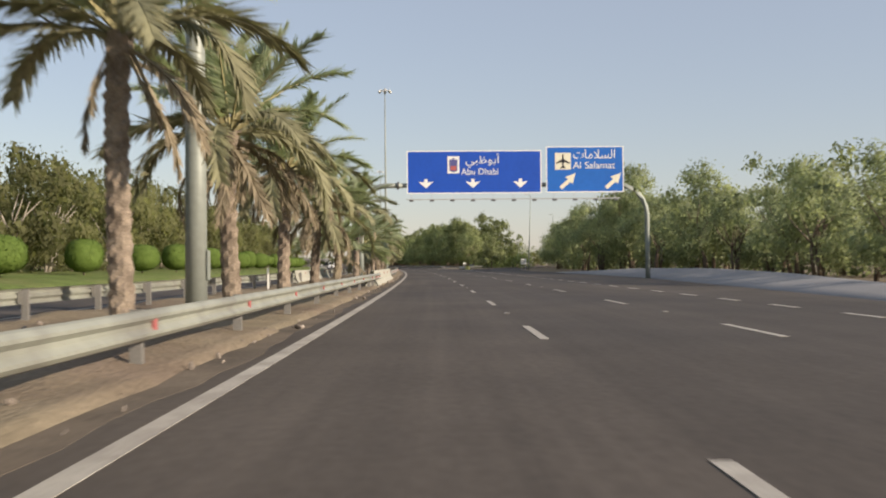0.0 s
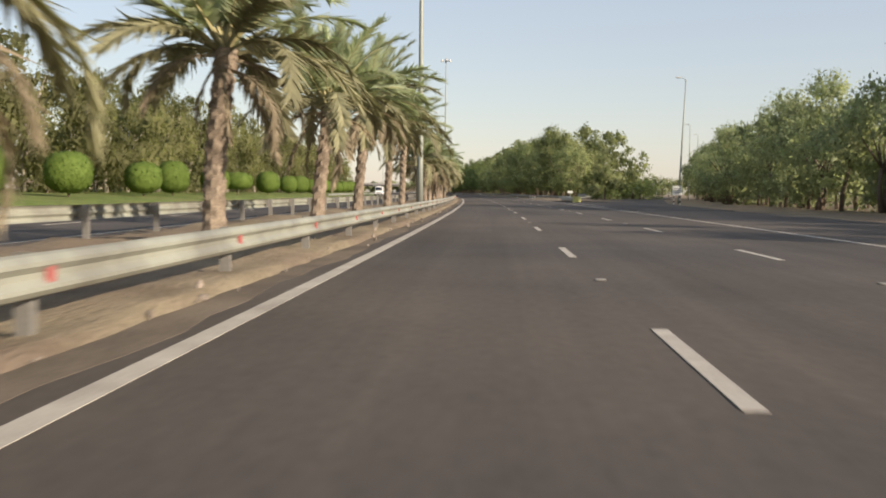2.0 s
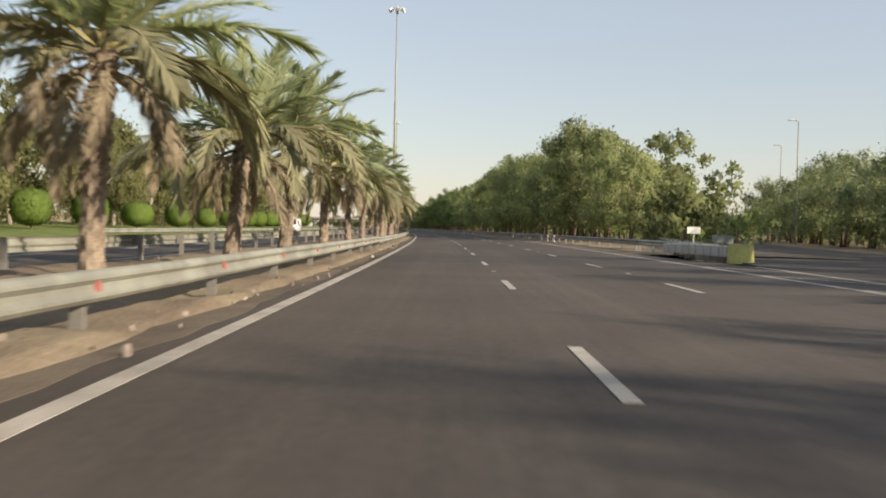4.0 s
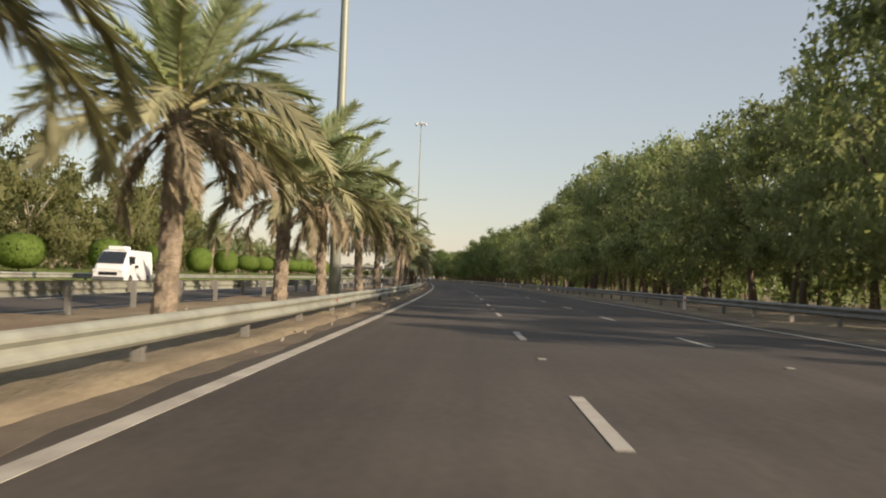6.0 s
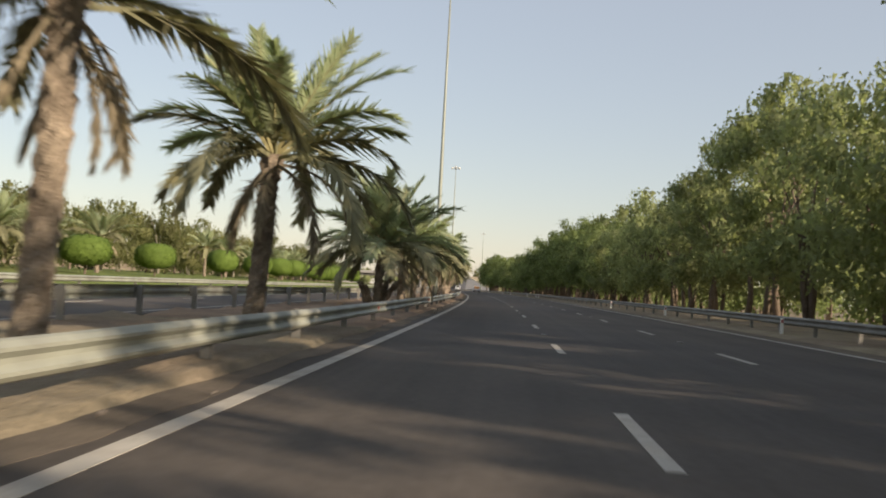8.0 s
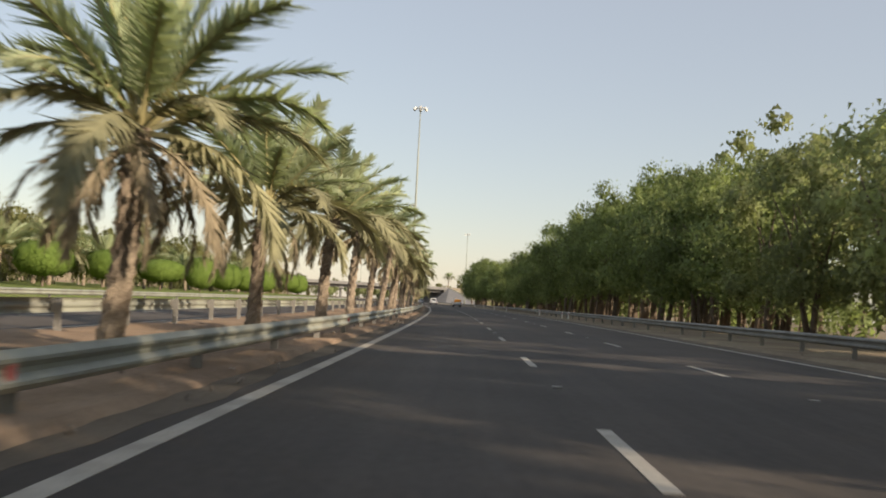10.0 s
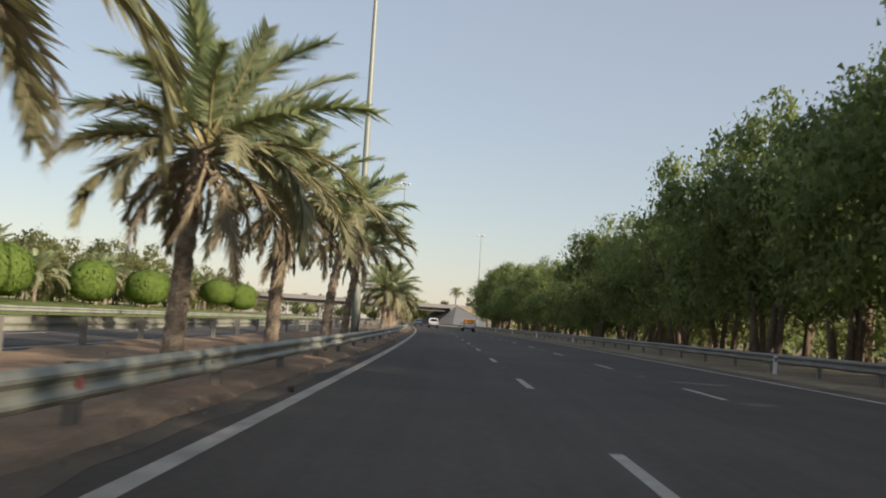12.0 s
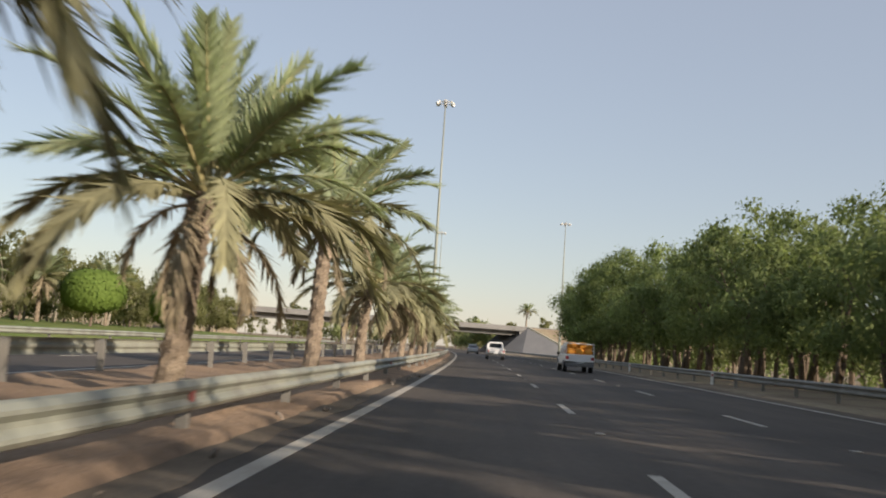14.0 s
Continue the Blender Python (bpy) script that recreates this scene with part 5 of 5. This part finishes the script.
BUSHES = [bush("bright green clipped bush on a short stem", 3.4, 2.3, 0.75, 1), bush("round bright green clipped bush on the lawn", 3.2, 2.8, 0.35, 2), bush("low clipped green bush on a short stem", 3.7, 2.0, 0.85, 3)]
br = random.Random(9)
BUSH_ROW = [(48, 1), (62.7, 1), (77.6, 1), (94, 1), (109, 1), (127, 1), (139, 1), (153, 1), (161, 1), (174, 1), (186, 0), (202, 1), (219, 1), (231, 1), (243, 1), (258, 1), (276, 1), (294, 1), (311, 1),
            (329, 1), (346, 1), (363, 1), (381, 0), (398, 0), (425, 0), (447, 0), (463, 0), (480, 0), (498, 2), (520, 1), (541, 1), (565, 1), (585, 1), (630, 0), (655, 1)]
for s, i in BUSH_ROW:
    d = ramp(s, [(0, -29), (260, -29.5), (346, -32), (480, -34.5), (570, -37)]) + br.uniform(-0.3, 0.3)
    k = ramp(s, [(0, 0.98), (190, 0.95), (260, 0.85), (330, 0.95), (430, 1.15), (560, 1.55), (630, 1.75)])
    copy_thing(BUSHES[i], at(s, d, lawn_z(d) - 0.05, br.uniform(0, 360)) @ Matrix.Diagonal((k * br.uniform(0.9, 1.06),) * 2 + (k * br.uniform(0.9, 1.06), 1)))
for b in BUSHES:
    for o in (*b.children_recursive, b):
        bpy.data.objects.remove(o)

# ---- vehicles ----
CAR_WHITE = material("car_white", (0.72, 0.72, 0.70), 0.3, var=0.05, bump=0.0, spec=0.5)
CAR_SILVER = material("car_silver", (0.45, 0.46, 0.47), 0.3, metal=0.5, var=0.05, bump=0.0, spec=0.5)
GLASS = material("car_glass", (0.02, 0.025, 0.03), 0.08, var=0.1, bump=0.0, spec=0.6)
TYRE = material("tyre", (0.025, 0.025, 0.026), 0.9, var=0.2, bump=0.1)
RIM = material("rim", (0.40, 0.40, 0.41), 0.35, metal=0.8, var=0.1, bump=0.0)
TAIL = material("tail_light", (0.35, 0.02, 0.02), 0.3, var=0.1, bump=0.0, spec=0.5)
HEADL = material("headlight", (0.65, 0.66, 0.68), 0.15, var=0.05, bump=0.0, spec=0.6)
ORANGE = material("load_orange", (0.72, 0.30, 0.04), 0.6, var=0.25, scale=2.0, fine=12.0, bump=0.1)
PLATE = material("plate", (0.7, 0.7, 0.68), 0.5, var=0.05, bump=0.0)


def loft(name, sections, mat, parent, label="", smooth=False):
    """A body from cross-sections along y: (y, half width low, half width high, z low, z high)."""
    verts, faces, k = [], [], 8
    for yy, a, c, z0, z1 in sections:
        m = z0 + (z1 - z0) * 0.55
        r = min(0.06, (z1 - z0) * 0.2)
        verts += [(-a + r, yy, z0), (a - r, yy, z0), (a, yy, z0 + r), (max(a, c), yy, m), (c, yy, z1 - r), (c - r * 1.5, yy, z1), (-c + r * 1.5, yy, z1), (-c, yy, z1 - r)]
        verts += [(-max(a, c), yy, m), (-a, yy, z0 + r)]
    k = 10
    for i in range(len(sections) - 1):
        for j in range(k):
            p, q = i * k + j, i * k + (j + 1) % k
            faces.append((p, q, q + k, p + k))
    n = len(sections)
    faces += [tuple(reversed(range(k))), tuple(range((n - 1) * k, n * k))]
    ob = from_lists(name, verts, faces, mat, parent, smooth)
    return tagged(ob, label) if label else ob


def wheel(parent, x, y, r, w):
    bm = bmesh.new()
    cyl(bm, (x - w / 2, y, r), (x + w / 2, y, r), r, n=22)
    t = part("wheel", bm, TYRE, parent)
    bm = bmesh.new()
    sgn = 1 if x > 0 else -1
    cyl(bm, (x + sgn * (w / 2 - 0.01), y, r), (x + sgn * (w / 2 + 0.012), y, r), r * 0.62, r * 0.55, n=16)
    part("rim", bm, RIM, t)


def fittings(v, half, y_back, y_front, z_tail, z_head, tall=0.18):
    for sx in (-1, 1):
        bm = bmesh.new()
        box(bm, sx * (half - 0.13) - 0.09, y_back - 0.02, z_tail, sx * (half - 0.13) + 0.09, y_back + 0.05, z_tail + tall, 0.015)
        part("tail_light", bm, TAIL, v)
        bm = bmesh.new()
        box(bm, sx * (half - 0.2) - 0.15, y_front - 0.05, z_head, sx * (half - 0.2) + 0.15, y_front + 0.02, z_head + 0.16, 0.03)
        part("headlight", bm, HEADL, v)
        bm = bmesh.new()
        box(bm, sx * (half + 0.09) - 0.08, y_front - 1.75, z_head + 0.25, sx * (half + 0.09) + 0.08, y_front - 1.6, z_head + 0.42, 0.03)
        part("mirror", bm, BLACK, v)
    for yy, nm in ((y_back, "bumper"), (y_front, "bumper")):
        bm = bmesh.new()
        box(bm, -half + 0.03, yy - 0.07, 0.34, half - 0.03, yy + 0.07, 0.54, 0.03)
        part(nm, bm, STEEL_DARK, v)
    bm = bmesh.new()
    box(bm, -0.24, y_back - 0.085, 0.56, 0.24, y_back - 0.06, 0.67, 0.005)
    part("number_plate", bm, PLATE, v)


def pickup(m, label, paint, load):
    v = thing("pickup_truck", m, label, "pickup truck")
    h = 0.86
    loft("body", [(-2.5, h - 0.03, h - 0.05, 0.64, 1.02), (-2.42, h, h - 0.02, 0.60, 1.05), (-1.2, h, h - 0.02, 0.50, 1.05), (0.9, h, h - 0.02, 0.40, 1.05), (1.6, h, h - 0.04, 0.40, 1.04), (2.3, h - 0.02, h - 0.10, 0.42, 0.98), (2.5, h - 0.1, h - 0.2, 0.45, 0.85)], paint, v)
    loft("cab", [(-0.35, h - 0.05, h - 0.20, 1.04, 1.68), (-0.2, h - 0.05, h - 0.17, 1.04, 1.72), (0.75, h - 0.05, h - 0.19, 1.04, 1.70), (1.55, h - 0.05, h - 0.12, 1.04, 1.08)], paint, v)
    flat_shape("rear_window", [(-h + 0.25, 1.16), (h - 0.25, 1.16), (h - 0.32, 1.58), (-h + 0.32, 1.58)], GLASS, v, -0.375, 0.02)
    for sx in (-1, 1):
        verts = [(sx * (h - 0.055), -0.1, 1.10), (sx * (h - 0.055), 1.25, 1.10), (sx * (h - 0.165), 0.68, 1.60), (sx * (h - 0.165), -0.1, 1.60)]
        verts += [(x - sx * 0.02, yy, z) for x, yy, z in verts]
        verts = [(x + sx * 0.006, yy, z) for x, yy, z in verts]
        from_lists("side_window", verts, [(0, 1, 2, 3), (7, 6, 5, 4), (0, 4, 5, 1), (1, 5, 6, 2), (2, 6, 7, 3), (3, 7, 4, 0)], GLASS, v)
    bm = bmesh.new()
    box(bm, -h + 0.06, -2.53, 0.62, h - 0.06, -2.49, 1.03, 0.015)
    part("tailgate", bm, paint, v)
    for sx in (-1, 1):
        for yy in (-1.55, 1.65):
            wheel(v, sx * (h - 0.1), yy, 0.36, 0.22)
    fittings(v, h, -2.52, 2.48, 0.74, 0.72, 0.17)
    if load:
        for yy in (-2.42, -1.45, -0.47):
            for sx in (-1, 1):
                bm = bmesh.new()
                cyl(bm, (sx * (h - 0.05), yy, 1.0), (sx * (h - 0.07), yy, 1.66), 0.026, n=8)
                part("rack_post", bm, paint, v)
        for z in (1.28, 1.48, 1.66):
            for sx in (-1, 1):
                bm = bmesh.new()
                cyl(bm, (sx * (h - 0.06), -2.42, z), (sx * (h - 0.06), -0.47, z), 0.026, n=6)
                part("rack_rail", bm, paint, v)
        bm = bmesh.new()
        cyl(bm, (-h + 0.07, -2.42, 1.66), (h - 0.07, -2.42, 1.66), 0.026, n=8)
        part("rack_rail", bm, paint, v)
        lumps = random.Random(4)
        for x, yy, z, r in ((-0.48, -2.08, 1.02, 0.27), (0.02, -2.1, 1.02, 0.27), (0.5, -2.06, 1.02, 0.26), (-0.46, -1.5, 1.02, 0.28), (0.04, -1.5, 1.02, 0.28), (0.5, -1.5, 1.02, 0.27),
                            (-0.4, -2.0, 1.34, 0.26), (0.14, -2.02, 1.36, 0.27), (0.5, -1.95, 1.34, 0.23), (-0.36, -1.4, 1.36, 0.27), (0.2, -1.4, 1.36, 0.27), (0.0, -0.9, 1.02, 0.4)):
            bm = bmesh.new()
            bmesh.ops.create_icosphere(bm, subdivisions=3, radius=1.0)
            for q in bm.verts:
                k = sum(abs(c) ** 3.2 for c in q.co) ** (1 / 3.2)
                q.co = q.co / k * (1 + 0.08 * noise.noise(q.co * 2.2 + Vector((x * 9, yy * 7, z))))
                q.co = Vector((x + q.co.x * r * 1.02, yy + q.co.y * r * 1.05, z + r * 0.72 + q.co.z * r * 0.74))
            part("load_sack", bm, ORANGE, v, "bulging orange sack in the bed", smooth=True).matrix_basis = pose(0, 0, 0, 0, 0, lumps.uniform(-1.5, 1.5))
    return v


def sedan(m, label, paint):
    v = thing("car", m, label, "car")
    h = 0.84
    loft("body", [(-2.25, h - 0.14, h - 0.2, 0.45, 0.85), (-2.1, h - 0.03, h - 0.07, 0.32, 0.95), (-1.2, h, h - 0.03, 0.26, 0.98), (0.9, h, h - 0.03, 0.26, 0.96), (1.8, h - 0.03, h - 0.1, 0.3, 0.82), (2.2, h - 0.15, h - 0.25, 0.38, 0.68)], paint, v)
    loft("cabin", [(-1.75, h - 0.12, h - 0.22, 0.95, 1.0), (-0.95, h - 0.08, h - 0.25, 0.95, 1.40), (0.2, h - 0.08, h - 0.25, 0.95, 1.44), (1.2, h - 0.1, h - 0.2, 0.93, 0.98)], GLASS, v)
    loft("roof", [(-1.05, h - 0.26, h - 0.3, 1.36, 1.40), (-0.9, h - 0.24, h - 0.28, 1.38, 1.45), (0.2, h - 0.24, h - 0.28, 1.40, 1.475), (0.4, h - 0.26, h - 0.3, 1.36, 1.41)], paint, v)
    for sx in (-1, 1):
        for yy in (-1.35, 1.35):
            wheel(v, sx * (h - 0.1), yy, 0.32, 0.2)
    fittings(v, h, -2.2, 2.15, 0.68, 0.58, 0.14)
    return v


def van(m):
    v = thing("van", m, "white delivery van with a roof unit", "van")
    h = 0.90
    loft("body", [(-2.4, h - 0.06, h - 0.13, 0.38, 1.95), (-2.32, h, h - 0.09, 0.30, 2.02), (0.9, h, h - 0.10, 0.28, 2.03), (1.35, h, h - 0.14, 0.28, 1.96), (2.15, h - 0.02, h - 0.10, 0.30, 1.20), (2.42, h - 0.08, h - 0.2, 0.34, 0.98)], CAR_WHITE, v)
    verts = [(-h + 0.17, 2.135, 1.27), (h - 0.17, 2.135, 1.27), (h - 0.24, 1.43, 1.90), (-h + 0.24, 1.43, 1.90)]
    verts += [(x, yy - 0.03, z - 0.03) for x, yy, z in verts]
    from_lists("windscreen", [(x, yy + 0.02, z + 0.02) for x, yy, z in verts], [(0, 1, 2, 3), (7, 6, 5, 4), (0, 4, 5, 1), (1, 5, 6, 2), (2, 6, 7, 3), (3, 7, 4, 0)], GLASS, v)
    for sx in (-1, 1):
        bm = bmesh.new()
        box(bm, sx * (h - 0.035) - 0.03, 0.75, 1.15, sx * (h - 0.035) + 0.03, 1.55, 1.68, 0.02)
        part("side_window", bm, GLASS, v)
        for yy in (-1.45, 1.4):
            wheel(v, sx * (h - 0.1), yy, 0.33, 0.2)
    bm = bmesh.new()
    box(bm, -0.5, 0.35, 2.0, 0.5, 1.25, 2.24, 0.08)
    part("roof_unit", bm, CAR_WHITE, v)
    bm = bmesh.new()
    box(bm, -0.5, 2.40, 0.62, 0.5, 2.45, 0.8, 0.02)
    part("grille", bm, BLACK, v)
    fittings(v, h, -2.4, 2.42, 0.9, 0.78, 0.3)
    return v


pickup(at(601.4, 4.15), "white pickup truck carrying an orange load", CAR_WHITE, True)
pickup(at(638.0, 0.45), "white double-cab pickup truck on the road", CAR_WHITE, False)
sedan(at(690.0, -0.6), "silver saloon car on the road", CAR_SILVER)
van(at(284.5, -20.3, 0, 180))

# ---- trees and palms beyond the overpass, far woods ----
far = [tree("green tree beyond the bridge", 7.0, 4.0, 0.18, 22, 1500, 0.5, LEAF_GREY, 301, 0.6, 1, "far trees"), tree("broad green tree beyond the bridge", 6.0, 4.4, 0.18, 22, 1500, 0.5, LEAF, 302, 0.6, 1, "far trees")]
fr = random.Random(12)
for s, d, z, k in ((800, 5, 0, 1.5), (806, -9, 0, 1.4), (802, 24, 6.7, 0.5), (808, -20, 0, 1.3), (815, -34, 0, 1.4)):
    copy_thing(fr.choice(far), at(s, d, z, fr.uniform(0, 360)) @ Matrix.Diagonal((k, k, k, 1)))
for t in far:
    for o in (*t.children_recursive, t):
        bpy.data.objects.remove(o)
palm(at(797, 18.5, 6.7), 4.6, "open", 15, "far trees", 0.20, (0.3, 0.0), "lone date palm beside the bridge")

# ---- litter and stones on the sand ----
STONE = material("stone", (0.26, 0.22, 0.18), 0.95, var=0.4, scale=3.0, fine=20.0, bump=0.3, island=0.3)
lr = random.Random(21)
bm = bmesh.new()
for i in range(900):
    s = lr.uniform(-10, 620)
    d = lr.choice((lr.uniform(-4.3, -3.8), lr.uniform(-9.3, -4.6), lr.uniform(-4.4, -3.6), lr.uniform(8.2, 9.4) if s > 200 else lr.uniform(-4.4, -3.8)))
    r = 0.015 + 0.05 * lr.random() ** 3
    c = W(s, d, 0.09 if d < -4.3 else 0.035)
    m = Matrix.Translation(c) @ Euler((lr.random() * 6, lr.random() * 6, lr.random() * 6)).to_matrix().to_4x4() @ Matrix.Diagonal((r * 1.6, r, r * 0.6, 1))
    bmesh.ops.create_icosphere(bm, subdivisions=1, radius=1.0, matrix=m)
tagged(mesh_object("stones", bm, STONE), "small stones and litter strewn over the sand", "stones", kind="stuff")
